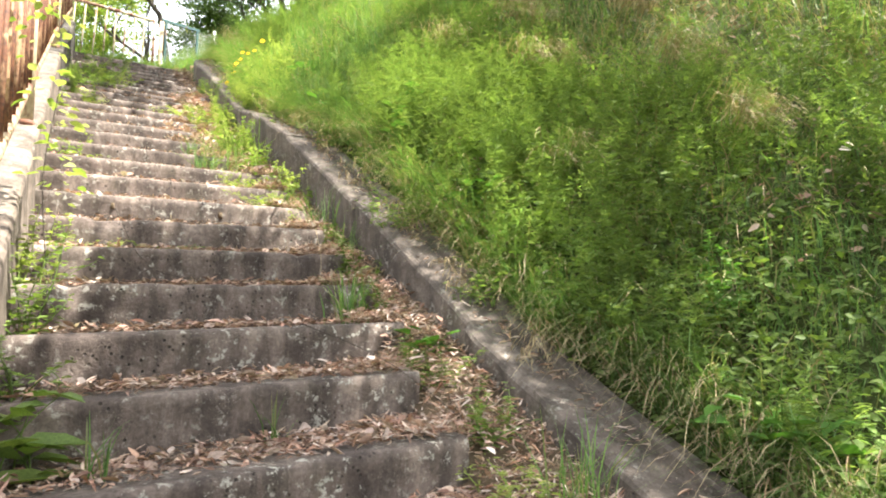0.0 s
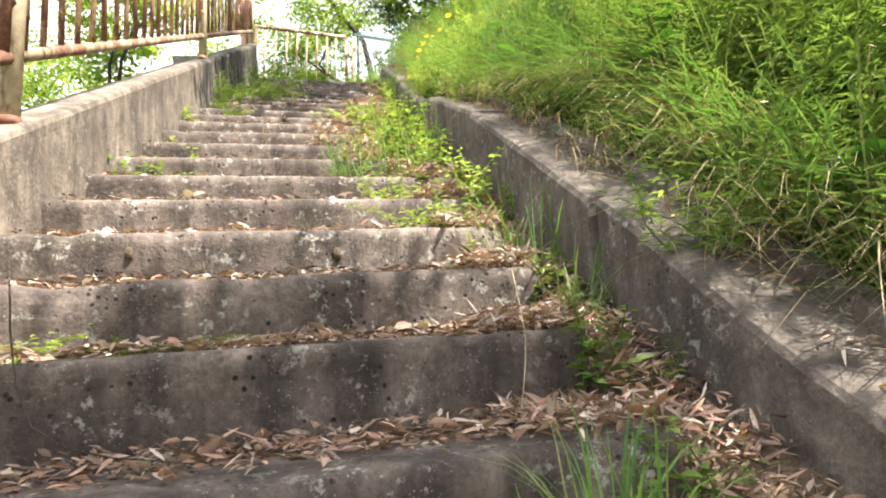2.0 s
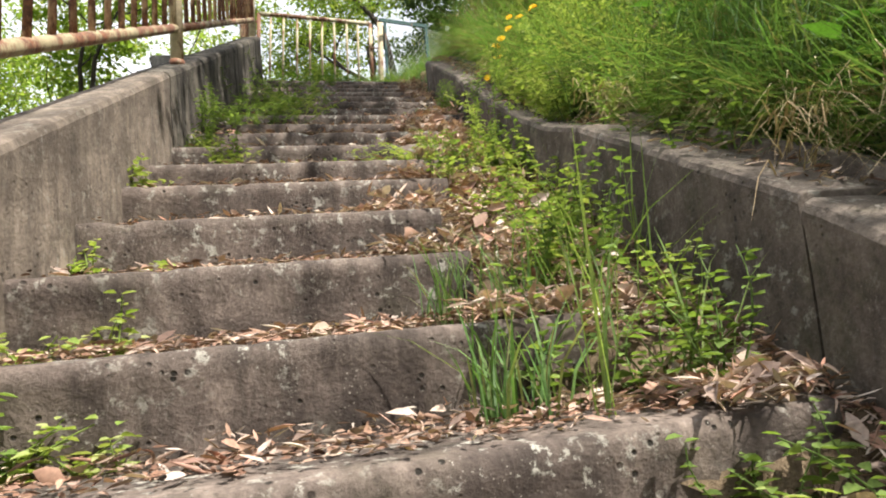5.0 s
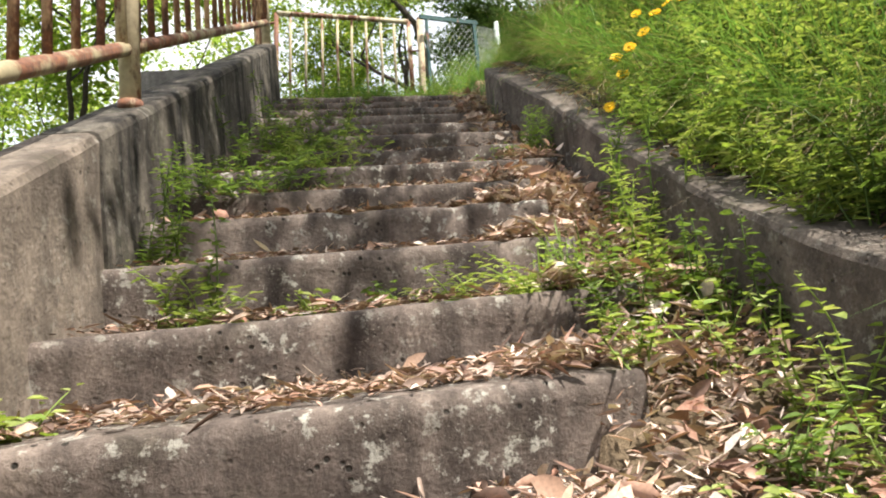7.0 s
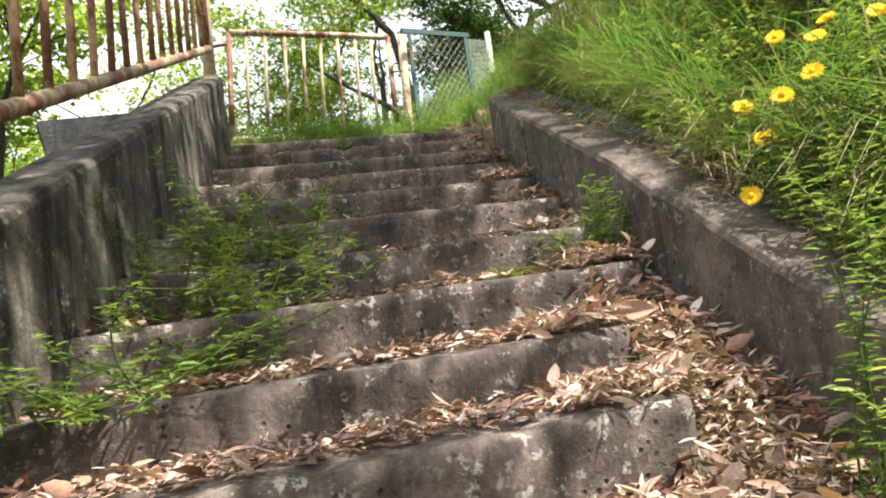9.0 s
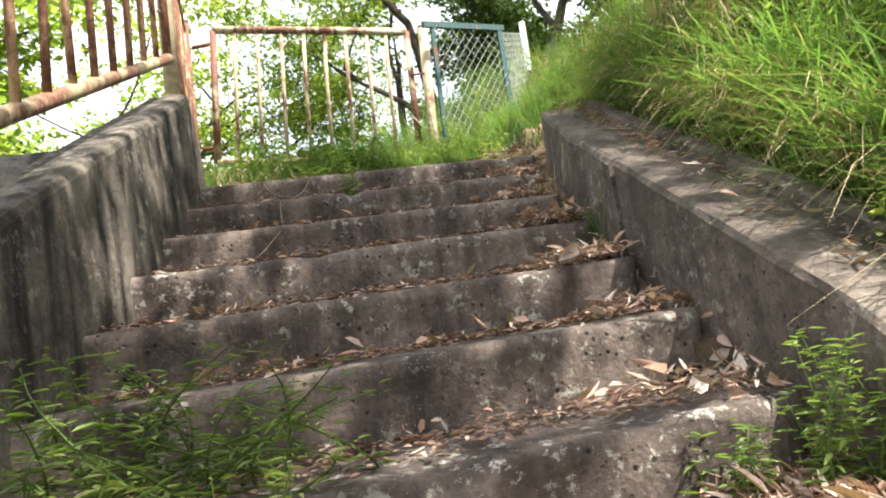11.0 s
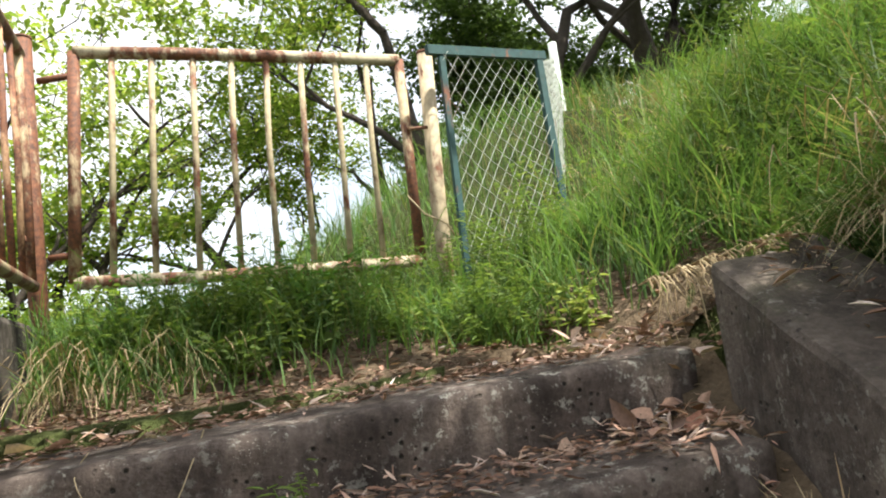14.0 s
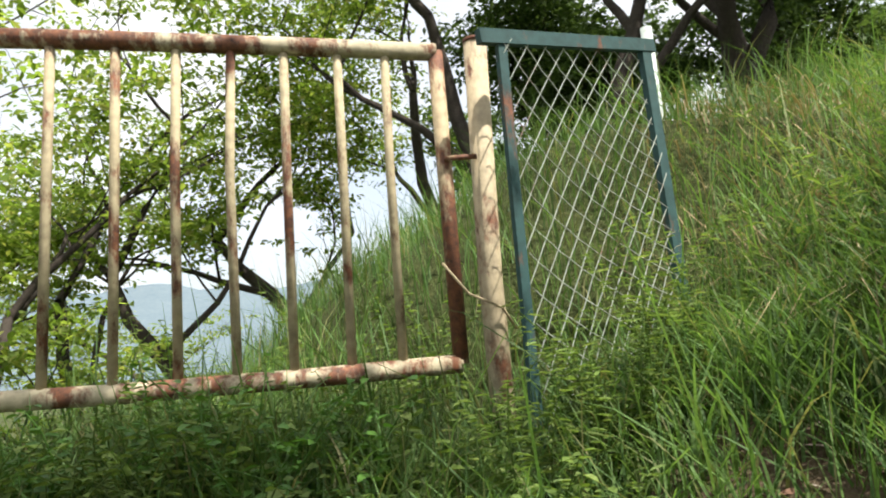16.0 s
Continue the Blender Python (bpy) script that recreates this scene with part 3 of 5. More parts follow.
# ---- gate ----
def build_gate():
    at = lambda x: 11.51 + 0.15 * (x - 0.7)
    tl, tr, bl, br = (Vector((x, at(x), z)) for x, z in ((-0.13, 6.867), (1.56, 6.80), (-0.195, 5.676), (1.535, 5.615)))
    gate = thing("gate", bl, "closed rusted steel gate with peeling cream pickets", "gate")
    bow = lambda p, q, dz: [p.lerp(q, 0.33) + Vector((0, 0, dz)), p.lerp(q, 0.7) + Vector((0, 0, dz * 0.8))]
    tube_ob("top_rail", [tl, *bow(tl, tr, 0.006), tr], 0.034, GATE_RAIL, gate, 12)
    tube_ob("bottom_rail", [bl, *bow(bl, br, -0.01), br], 0.034, GATE_RAIL, gate, 12)
    tube_ob("stile", [tl, bl], 0.03, RUST, gate)
    tube_ob("stile", [tr, br], 0.03, RUST, gate)
    for u in (0.104, 0.216, 0.336, 0.452, 0.56, 0.668, 0.781, 0.885):
        p, q = tl.lerp(tr, u), bl.lerp(br, u - 0.006)
        tube_ob("picket", [p, p.lerp(q, 0.4) + Vector((rng.normal(0, 0.006), rng.normal(0, 0.004), 0)), q], 0.017, PICKET, gate, 9)
    for z in (5.82, 6.74):
        tube_ob("hinge", [(-0.16, at(-0.16), z), (-0.32, 11.42, z)], 0.018, RUST, gate, 8, "rusty pin hinge")
    tube_ob("latch", [(1.55, 11.6, 6.37), (1.67, 11.6, 6.37)], 0.011, RUST, gate, 8)
    tube_ob("wire", [(1.5, 11.58, 5.98), (1.58, 11.55, 5.86), (1.7, 11.58, 5.8), (1.75, 11.62, 5.72)], 0.005, STRAW, gate, 5, "pale twisted tie holding the gate")
    post = thing("gate_post", (1.68, 11.65, 5.1), "weathered cream steel gate post leaning slightly", "post")
    tube_ob("pole", [(1.664, 11.65, 4.9), (1.679, 11.65, 5.92), (1.72, 11.65, 6.83)], 0.045, PAINT_POST, post, 14)
    tube_ob("cap", [(1.72, 11.65, 6.83), (1.7205, 11.65, 6.845)], 0.048, RUST, post, 14)


build_gate()


def build_fence():
    a, b = Vector((1.79, 11.50, 6.77)), Vector((2.48, 11.86, 6.86))
    c, d = Vector((1.745, 11.44, 5.22)), Vector((2.47, 11.80, 5.75))
    fence = thing("chain_link_fence", c, "green steel frame with sagging galvanised chain-link mesh", "fence")
    o = Vector(c)

    def bar(name, p, q, w):
        pile = Pile()
        dd = (q - p).normalized()
        side = dd.cross(Vector((0.45, -0.9, 0))).normalized() * w
        deep = dd.cross(side).normalized() * w * 0.6
        ring = lambda r: [r - o - side - deep, r - o + side - deep, r - o + side + deep, r - o - side + deep]
        v = ring(p) + ring(q)
        pile.add(v, [(0, 1, 5, 4), (1, 2, 6, 5), (2, 3, 7, 6), (3, 0, 4, 7), (3, 2, 1, 0), (4, 5, 6, 7)])
        return pile.done(name, GREEN_STEEL, fence, smooth=False)
    bar("stile", a, c, 0.019)
    bar("stile", b, d, 0.026)
    bar("top_bar", a - Vector((0.09, 0.05, 0.0)), b + Vector((0.05, 0.02, 0)), 0.027)
    tube_ob("foot", [c + Vector((0, 0, 0.02)), c + Vector((0.08, 0.02, -0.12))], 0.03, RUST, fence, 8)
    # the mesh: crossing zigzag wires
    pile = Pile()
    pitch = 0.092

    def at(u, w):
        q = a.lerp(b, u / 0.75).lerp(c.lerp(d, u / 0.75), w / 1.5)
        return q + Vector((0, -0.02 + 0.03 * math.sin(w * 3 + u * 2), 0)) - o
    n = int(2.4 / pitch)
    for k in range(-16, n):
        for sgn in (1, -1):
            pts = []
            for i in range(26):
                w = i * 0.06
                u = k * pitch + sgn * w * 0.75 + (0.0 if sgn > 0 else 1.15)
                if 0.0 <= u <= 0.75:
                    pts.append(at(u, w) + Vector((0, 0.005 * sgn * (-1) ** i, 0)))
            if len(pts) > 1:
                pile.tube(pts, 0.0022, 4)
    pile.done("chain_link_mesh", WIRE, fence)
    # the run that goes on behind, with its pale post
    e = Vector((3.07, 13.14, 7.49))
    back = thing("chain_link_fence", (2.5, 11.9, 5.8), "further chain-link run on a pale post, overgrown by grass", "fence")
    o2 = back.location
    tube_ob("pole", [(3.05, 13.14, 5.6), e], 0.036, rusted("pale_post", (0.50, 0.56, 0.52), 0.3), back, 12)
    pile = Pile()
    f0, f1 = Vector((2.5, 11.88, 6.82)), Vector((3.05, 13.1, 7.35))
    for k in range(-16, 18):
        for sgn in (1, -1):
            pts = []
            for i in range(26):
                w = i * 0.06
                u = k * pitch + sgn * w * 0.75 + (0.0 if sgn > 0 else 1.15)
                if 0 <= u <= 1.34:
                    pts.append(f0.lerp(f1, u / 1.34) + Vector((0.01 * math.sin(w * 4), 0.004 * sgn, -w)) - o2)
            if len(pts) > 1:
                pile.tube(pts, 0.0022, 4)
    pile.done("chain_link_mesh", WIRE, back)


build_fence()


# ---- litter of dead leaves ----
def build_litter():
    piles = {k: ([], [], [], []) for k in ("broad", "narrow")}

    def strew(kind, x, y, z, n_up=0.35, size=(0.03, 0.08), low=-0.12, high=0.35, on_tread=False):
        n = len(x)
        b, a, f, ln = piles[kind]
        b.append(np.stack([x, y + skew_y(x), z + skew_z(x)] if on_tread else [x, y, z], 1))
        a.append(rand_dirs(rng, n, low, high))
        f.append(rng.normal(0, n_up, (n, 3)) + np.array([0, 0, 1.0]))
        ln.append(rng.uniform(size[0], size[1], n) * rng.choice([0.6, 1.0, 1.3], n))
    for n in range(FIRST, LAST + 1):
        right = step_right(n)
        y0, z0 = float(step_y(n)), float(step_z(n))
        deep = float(step_y(n + 1)) - y0
        rich = 1.3 if n in (-4, -3, -2, 1, 3, 4, 9, 12, 13) else 0.62 if n < 15 else 0.26
        heap = 1.0 if n < 14 else 0.55 if n in (14, 17, 18) else 0.16
        for kind, count, size in (("broad", int(260 * rich), (0.022, 0.065)), ("narrow", int(800 * rich), (0.02, 0.07))):
            u = rng.beta(1.3, 1.05, count)
            x = 0.03 + u * (right - 0.05)
            back = rng.beta(1.7, 1.1, count)
            y = y0 + 0.05 + back * (deep - 0.05)
            strew(kind, x, y, z0 + 0.012 + rng.uniform(0, 0.04, count) * (0.3 + back), 0.6, size, -0.25, 0.5, True)
        # the drift in the channel
        for kind, cnt, size in (("broad", int(210 * heap), (0.02, 0.055) if n < 4 else (0.035, 0.085)), ("narrow", int(1200 * heap), (0.02, 0.065))):
            x = rng.uniform(min(right - 0.3, curb_x(y0) - 0.3), curb_x(y0) - 0.02, cnt)
            frac = rng.uniform(0, 1, cnt)
            y = y0 + frac * deep
            z = np.where(x < right, z0 + 0.02 + rng.uniform(0, 0.05, cnt), channel_z(n, frac) - R * 0.5 + rng.uniform(0, 0.09, cnt))
            strew(kind, x, y, z, 0.7, size, -0.4, 0.7, True)
        # on the kerb, in a few heaps
        cnt = 60
        y = np.minimum(y0 + rng.beta(0.6, 0.6, cnt) * deep, 9.7)
        x = np.array([curb_x(q) for q in y]) + 0.27 - 0.22 * rng.beta(1, 2, cnt)
        z = y * R / T + np.array([curb_up(q) for q in y]) + rng.uniform(0.005, 0.035, cnt)
        strew("narrow", x, y, z, 0.4, (0.02, 0.07))
    cnt = 110
    x, y = rng.uniform(0, 2.7, cnt), rng.uniform(TOP_Y + 0.05, TOP_Y + 1.0, cnt)
    strew("broad", x, y, ground_z(x, y) + rng.uniform(0.015, 0.04, cnt), 0.35, (0.018, 0.042))
    cnt = 420
    x, y = rng.uniform(0, 2.7, cnt), rng.uniform(TOP_Y + 0.05, TOP_Y + 1.0, cnt)
    strew("narrow", x, y, ground_z(x, y) + rng.uniform(0.015, 0.04, cnt), 0.35, (0.02, 0.055))
    cnt = 120
    x, y = rng.normal(2.2, 0.2, cnt), rng.normal(9.99, 0.05, cnt)
    strew("broad", x, y, ground_z(x, y) + rng.uniform(0.02, 0.07, cnt), 0.5, (0.03, 0.065))
    for kind, ratio, name, label in (("broad", 0.46, "leaf_litter", "curled brown dead leaves strewn over the steps"), ("narrow", 0.16, "stalk_litter", "narrow dry leaves and stalks strewn over the steps")):
        b, a, f, ln = (np.concatenate(q) for q in piles[kind])
        v, q = leaves(rng, b, a, f, ln, ratio * rng.uniform(0.45, 1.35, len(b)), 0.5, rng.uniform(-0.25, 0.5, len(b)))
        tagged(quads(name, v, q, LITTER), label, "leaves", kind="stuff")
    # crumbs
    cnt = 34000
    n = rng.integers(FIRST, LAST + 1, cnt)
    x = 0.02 + 1.9 * rng.beta(1.2, 1.0, cnt)
    y = step_y(n) + 0.03 + rng.beta(1.6, 1.2, cnt) * (step_y(n + 1) - step_y(n) - 0.03)
    v, q = leaves(rng, np.stack([x, y + skew_y(x), step_z(n) + 0.013 + rng.uniform(0, 0.02, cnt) + skew_z(x)], 1), rand_dirs(rng, cnt, -0.05, 0.2), rng.normal(0, 0.3, (cnt, 3)) + [0, 0, 1], rng.uniform(0.012, 0.04, cnt), 0.4, 0.3, 0.1)
    cnt = 3200
    x, y = rng.uniform(0.0, 2.8, cnt), rng.uniform(TOP_Y + 0.03, TOP_Y + 0.9, cnt)
    v2, q2 = leaves(rng, np.stack([x, y, ground_z(x, y) + 0.015 + rng.uniform(0, 0.02, cnt)], 1), rand_dirs(rng, cnt, -0.05, 0.2), rng.normal(0, 0.3, (cnt, 3)) + [0, 0, 1], rng.uniform(0.012, 0.045, cnt), 0.4, 0.3, 0.1)
    q = np.concatenate([q, q2 + len(v)])
    v = np.concatenate([v, v2])
    tagged(quads("leaf_crumbs", v, q, MULCH), "crumbled leaf bits lying on the treads", "leaves", kind="stuff")
    # bare soil of the landing
    xs, ys = np.arange(-0.3, 2.95, 0.05), np.arange(9.85, TOP_Y + 1.0, 0.04)
    gx, gy = np.meshgrid(xs, ys, indexing="ij")
    gy = gy + skew_y(gx)
    v = np.stack([gx, gy, ground_z(gx, gy) + 0.012 + 0.012 * np.sin(gx * 31 + np.sin(gy * 23) * 2) - np.where((gx < 2.15) & (gy < 10.16), 0.08, 0)], 2).reshape(-1, 3)
    i, j = np.meshgrid(np.arange(len(xs) - 1), np.arange(len(ys) - 1), indexing="ij")
    p = (i * len(ys) + j).ravel()
    tagged(quads("soil_landing", v, np.stack([p, p + len(ys), p + len(ys) + 1, p + 1], 1), SOIL), "bare brown soil above the last step", "soil", kind="structure")


build_litter()


# ---- grass of the bank ----
def bank_edge(y):
    return np.interp(y, CURB_YS, CURB_XS) + 0.39


def join(sets):
    off, vs, fs = 0, [], []
    for v, f in sets:
        vs.append(v)
        fs.append(f + off)
        off += len(v)
    return np.concatenate(vs), np.concatenate(fs)


def field(n, x0, x1, y0, y1, keep=None):
    x, y = rng.uniform(x0, x1, n), rng.uniform(y0, y1, n)
    if keep is not None:
        k = keep(x, y)
        x, y = x[k], y[k]
    return x, y, ground_z(x, y)


def lush(x, y):
    """Where the long grass stands thick, thin at the foot of the bank: 0 to 1."""
    q = 0.5 + 0.35 * np.sin(x * 1.7 + np.sin(y * 1.3)) * np.sin(y * 1.1 + 0.6) + 0.25 * np.sin(x * 3.9 - y * 2.7)
    return np.clip(q * 0.75 * (0.5 + 0.5 * smooth(0.0, 2.5, y)) + 0.35 * smooth(1.5, 4.0, y), 0.04, 1)


def build_grass():
    sets = []
    x, y, z = field(120000, 2.3, 6.2, -5, 11.5, lambda x, y: (x > bank_edge(y)) & (rng.uniform(0, 1, len(x)) < np.clip(1.2 - (x - 2.3) / 4.5, 0.3, 1) * (0.35 + 0.65 * lush(x, y))))
    h = rng.gamma(5, 0.055, len(x)) * (0.45 + 0.85 * lush(x, y))
    sets.append(blades(rng, np.stack([x, y, z], 1), h, rng.uniform(0.004, 0.010, len(x)), rng.uniform(0.15, 1.0, len(x))))
    # blades that hang over the kerb
    n = 12000
    y = rng.uniform(-5, 9.9, n)
    x = bank_edge(y) + rng.uniform(0.0, 0.22, n)
    z = np.maximum(ground_z(x, y), y * R / T + 0.02)
    sets.append(blades(rng, np.stack([x, y, z], 1), rng.gamma(4, 0.08, n), rng.uniform(0.003, 0.008, n), rng.uniform(0.5, 1.3, n), rng.normal(math.pi, 0.8, n), 0.8))
    # beyond the gate and on the crest
    x, y, z = field(75000, -3.5, 12.0, 9.9, 22, lambda x, y: ((x > 2.75 - (y - 9.9) * 1.6) | (y > 11.1)) & ((y > 10.28) | (x > 2.6)) & (rng.uniform(0, 1, len(x)) < np.clip(1.3 - (y - 10) / 14, 0.3, 1)))
    sets.append(blades(rng, np.stack([x, y, z], 1), rng.gamma(5, 0.06, len(x)), rng.uniform(0.004, 0.010, len(x)), rng.uniform(0.1, 0.9, len(x))))
    x, y, z = field(30000, 5.5, 13.0, -6, 14)
    sets.append(blades(rng, np.stack([x, y, z], 1), rng.uniform(0.25, 0.6, len(x)), rng.uniform(0.01, 0.02, len(x)), rng.uniform(0.1, 0.8, len(x))))
    x, y, z = field(9000, 2.2, 3.8, 9.6, 11.0, lambda x, y: (x > bank_edge(y) - 0.02) | (y > 10.3))
    sets.append(blades(rng, np.stack([x, y, z], 1), rng.uniform(0.1, 0.38, len(x)), rng.uniform(0.004, 0.009, len(x)), rng.uniform(0.2, 1.0, len(x))))
    # mound in front of the gate
    x, y, z = field(10000, -0.25, 2.6, 10.25, 11.7, lambda x, y: rng.uniform(0, 1, len(x)) < 0.12 + 0.88 * smooth(10.25, 10.8, y + 0.12 * np.sin(x * 5)))
    sets.append(blades(rng, np.stack([x, y, z], 1), rng.uniform(0.08, 0.36, len(x)), rng.uniform(0.004, 0.009, len(x)), rng.uniform(0.2, 1.0, len(x))))
    v, f = join(sets)
    tagged(quads("bank_grass", v, f, GRASS), "long lush green grass covering the bank", "grass", kind="stuff")
    # dry stalks and thatch between
    x, y, z = field(26000, 2.3, 7.0, -5, 13, lambda x, y: (x > bank_edge(y) - 0.05) & (np.sin(x * 2.9 + 1) * np.sin(y * 1.9) > rng.uniform(-0.9, 0.7, len(x))))
    a = blades(rng, np.stack([x, y, z + 0.03], 1), rng.uniform(0.1, 0.45, len(x)), rng.uniform(0.003, 0.008, len(x)), rng.uniform(0.5, 1.6, len(x)), rng.normal(math.pi, 1.2, len(x)), 0.9)
    n = 3200
    y = rng.uniform(-4, 9.6, n)
    x = bank_edge(y) + rng.uniform(-0.05, 0.15, n)
    b = blades(rng, np.stack([x, y, ground_z(x + 0.1, y) + rng.uniform(0.02, 0.1, n)], 1), rng.uniform(0.12, 0.32, n), rng.uniform(0.003, 0.007, n), rng.uniform(0.8, 1.5, n), rng.normal(math.pi, 0.6, n), 1.3)
    v, f = join([a, b])
    tagged(quads("dry_grass", v, f, STRAW), "dry straw-coloured stalks among the grass", "grass", kind="stuff")


build_grass()


def build_bank_weeds():
    """Fine-leaved plumes, and low weeds with small round leaves."""
    n = 6200
    x, y = 2.45 + rng.gamma(2.0, 0.62, n), -5 + 16.3 * rng.beta(0.9, 1.25, n)
    dens = np.sin(x * 2.1 + 1) * np.sin(y * 0.9 + 0.4) + 0.35 - 0.35 * smooth(2.5, 5, y) + 0.5 * smooth(10, 11, y)
    k = (dens > rng.uniform(-0.5, 0.8, n)) & (x > bank_edge(y)) & (x < 5.6)
    x, y = x[k], y[k]
    z = ground_z(x, y)
    b, a, f, ln = [], [], [], []
    for i in range(len(x)):
        h = rng.uniform(0.22, 0.6) * (1.25 if y[i] < 2 else 1.0)
        m = int(h * 165)
        u = rng.uniform(0.1, 1, m)
        lx, ly = rng.normal(-0.08, 0.14), rng.normal(0, 0.12)
        c = np.stack([x[i] + lx * u ** 2, y[i] + ly * u ** 2, z[i] + h * u], 1)
        d = rand_dirs(rng, m, 0.0, 0.8)
        b.append(c + d * 0.01)
        a.append(d)
        f.append(rng.normal(0, 0.4, (m, 3)) + [0, 0, 1])
        ln.append(rng.uniform(0.03, 0.095, m) * (1.15 - u * 0.6))
    v, q = leaves(rng, np.concatenate(b), np.concatenate(a), np.concatenate(f), np.concatenate(ln), 0.11, 0.2, 0.25)
    tagged(quads("fine_weeds", v, q, MEADOW), "feathery fresh-green weeds on the bank", "weeds", kind="stuff")
    n = 70000
    x, y = 2.4 + rng.gamma(1.8, 0.7, n), rng.uniform(-5, 11.3, n)
    k = (np.sin(x * 3.3) * np.sin(y * 2.1 + 1) + 0.2 - 0.3 * smooth(3, 5, y) > rng.uniform(-0.8, 0.8, n)) & (x > bank_edge(y) - 0.02) & (x < 6)
    x, y = x[k], y[k]
    z = ground_z(x, y) + rng.gamma(2, 0.06, len(x))
    v, q = leaves(rng, np.stack([x, y, z], 1), rand_dirs(rng, len(x), -0.4, 0.3), rng.normal(0, 0.35, (len(x), 3)) + [-0.3, 0, 1], rng.uniform(0.02, 0.07, len(x)), 0.6, 0.2, 0.2)
    tagged(quads("leafy_weeds", v, q, WEED), "low small-leaved weeds on the bank", "weeds", kind="stuff")
    # a thick fringe along the kerb
    n = 26000
    y = rng.uniform(-5, 9.7, n)
    x = bank_edge(y) - 0.04 + rng.gamma(1.6, 0.13, n)
    z = np.maximum(ground_z(x, y), y * R / T + 0.02) + rng.gamma(2, 0.045, n)
    k = 0.35 + 0.65 * (np.sin(y * 3.1) * np.sin(y * 1.3 + 2) > -0.3) > rng.uniform(0, 1, n)
    x, y, z = x[k], y[k], z[k]
    v, q = leaves(rng, np.stack([x, y, z], 1), rand_dirs(rng, len(x), -0.4, 0.5) + [-0.4, 0, 0], rng.normal(0, 0.4, (len(x), 3)) + [-0.3, 0, 1], rng.uniform(0.02, 0.075, len(x)), 0.4, 0.2, 0.2)
    tagged(quads("kerb_weeds", v, q, MEADOW), "small weeds creeping over the kerb from the bank", "weeds", kind="stuff")
    # dead leaves caught on the slope
    n = 11000
    x, y, z = field(n, 2.5, 5.5, -5, 10, lambda x, y: np.sin(x * 2.2 + 2) * np.sin(y * 1.4 + 1) > rng.uniform(0.1, 1.0, len(x)))
    v, q = leaves(rng, np.stack([x, y, z + rng.uniform(0.02, 0.2, len(x))], 1), rand_dirs(rng, len(x), -0.6, 0.3), rng.normal(0, 0.5, (len(x), 3)) + [-0.4, 0, 1], rng.uniform(0.03, 0.09, len(x)), 0.4, 0.4, 0.2)
    tagged(quads("bank_leaf_litter", v, q, LITTER), "dead leaves caught in the grass of the bank", "leaves", kind="stuff")


build_bank_weeds()


# ---- trees ----
def tree(at, height, spread, mat, label, lean=(0, 0), forks=3, leaf=0.07, count=9000, trunk=0.14, first=0.35, seed=1, flat=0.45):
    r = np.random.default_rng(seed)
    pr = random.Random(seed)
    t = thing("tree", at, label, "tree")
    wood, tips = Pile(), []

    def grow(p, d, length, rad, depth):
        pts, rads = [p], [rad]
        for i in range(5):
            d = (d + Vector((pr.gauss(0, 0.16), pr.gauss(0, 0.16), pr.gauss(0.03, 0.1)))).normalized()
            p = p + d * length / 5
            pts.append(p)
            rads.append(rad * (1 - 0.11 * (i + 1)))
            if depth >= 2:
                tips.append((p, depth))
        wood.tube(pts, rads, 7 if depth < 2 else 4)
        if depth >= 4:
            return
        for k in range(forks if depth < 3 else 2):
            q = pts[pr.choice((2, 3, 4, 5)) if k else 5]
            a = pr.uniform(0, 2 * math.pi)
            nd = (d * 0.75 + Vector((math.cos(a), math.sin(a), pr.uniform(-0.1, 0.5))) * spread).normalized()
            grow(q, nd, length * pr.uniform(0.55, 0.8), rads[3] * pr.uniform(0.5, 0.72), depth + 1)
    grow(Vector((0, 0, -0.3)), Vector((lean[0], lean[1], 1)).normalized(), height * first, trunk, 0)
    wood.done("trunk", BARK, t)
    c = np.array([tuple(p) for p, _ in tips])
    pick = r.integers(0, len(c), count)
    per = 16
    hub = c[pick[::per]] + r.normal(0, 0.15 * height / 6, (len(pick[::per]), 3)) * [1, 1, flat]
    pos = np.repeat(hub, per, axis=0)[:count] + r.normal(0, 0.15, (count, 3)) * [1, 1, flat * 0.7]
    v, q = leaves(r, pos, rand_dirs(r, count, -0.7, 0.3), r.normal(0, 0.5, (count, 3)) + [0, 0, 1], r.uniform(0.6, 1.2, count) * leaf, 0.5, 0.25, 0.25)
    tagged(quads("crown", v, q, mat, t), kind="stuff")
    return t


def gz(x, y):
    return float(ground_z(x, y))


def gz2(x, y):
    return (x, y, gz(x, y) - 0.05)


for (x, y), h, ln, sd, cnt in [((-0.7, 19.0), 10.0, (-0.42, 0.0), 11, 9000), ((0.7, 19.3), 9.5, (-0.36, 0.05), 12, 9000), ((-4.8, 17.5), 9.0, (0.2, 0), 13, 9000), ((2.6, 21.0), 11.0, (-0.2, 0), 14, 10000),
                               ((-8.5, 21), 11.0, (0.1, 0), 15, 8000), ((-3.5, 27), 13.0, (0.05, 0), 17, 9000), ((2.9, 18.2), 10.0, (-0.3, -0.05), 18, 9000), ((-3.4, 20.0), 12.5, (0.02, 0), 20, 7500)]:
    tree(gz2(x, y), h, 1.0, CHERRY, "leafy young-green tree with a leaning forked dark trunk", ln, 3, 0.115, int(cnt * 0.8), 0.16, 0.36, sd, 0.2)
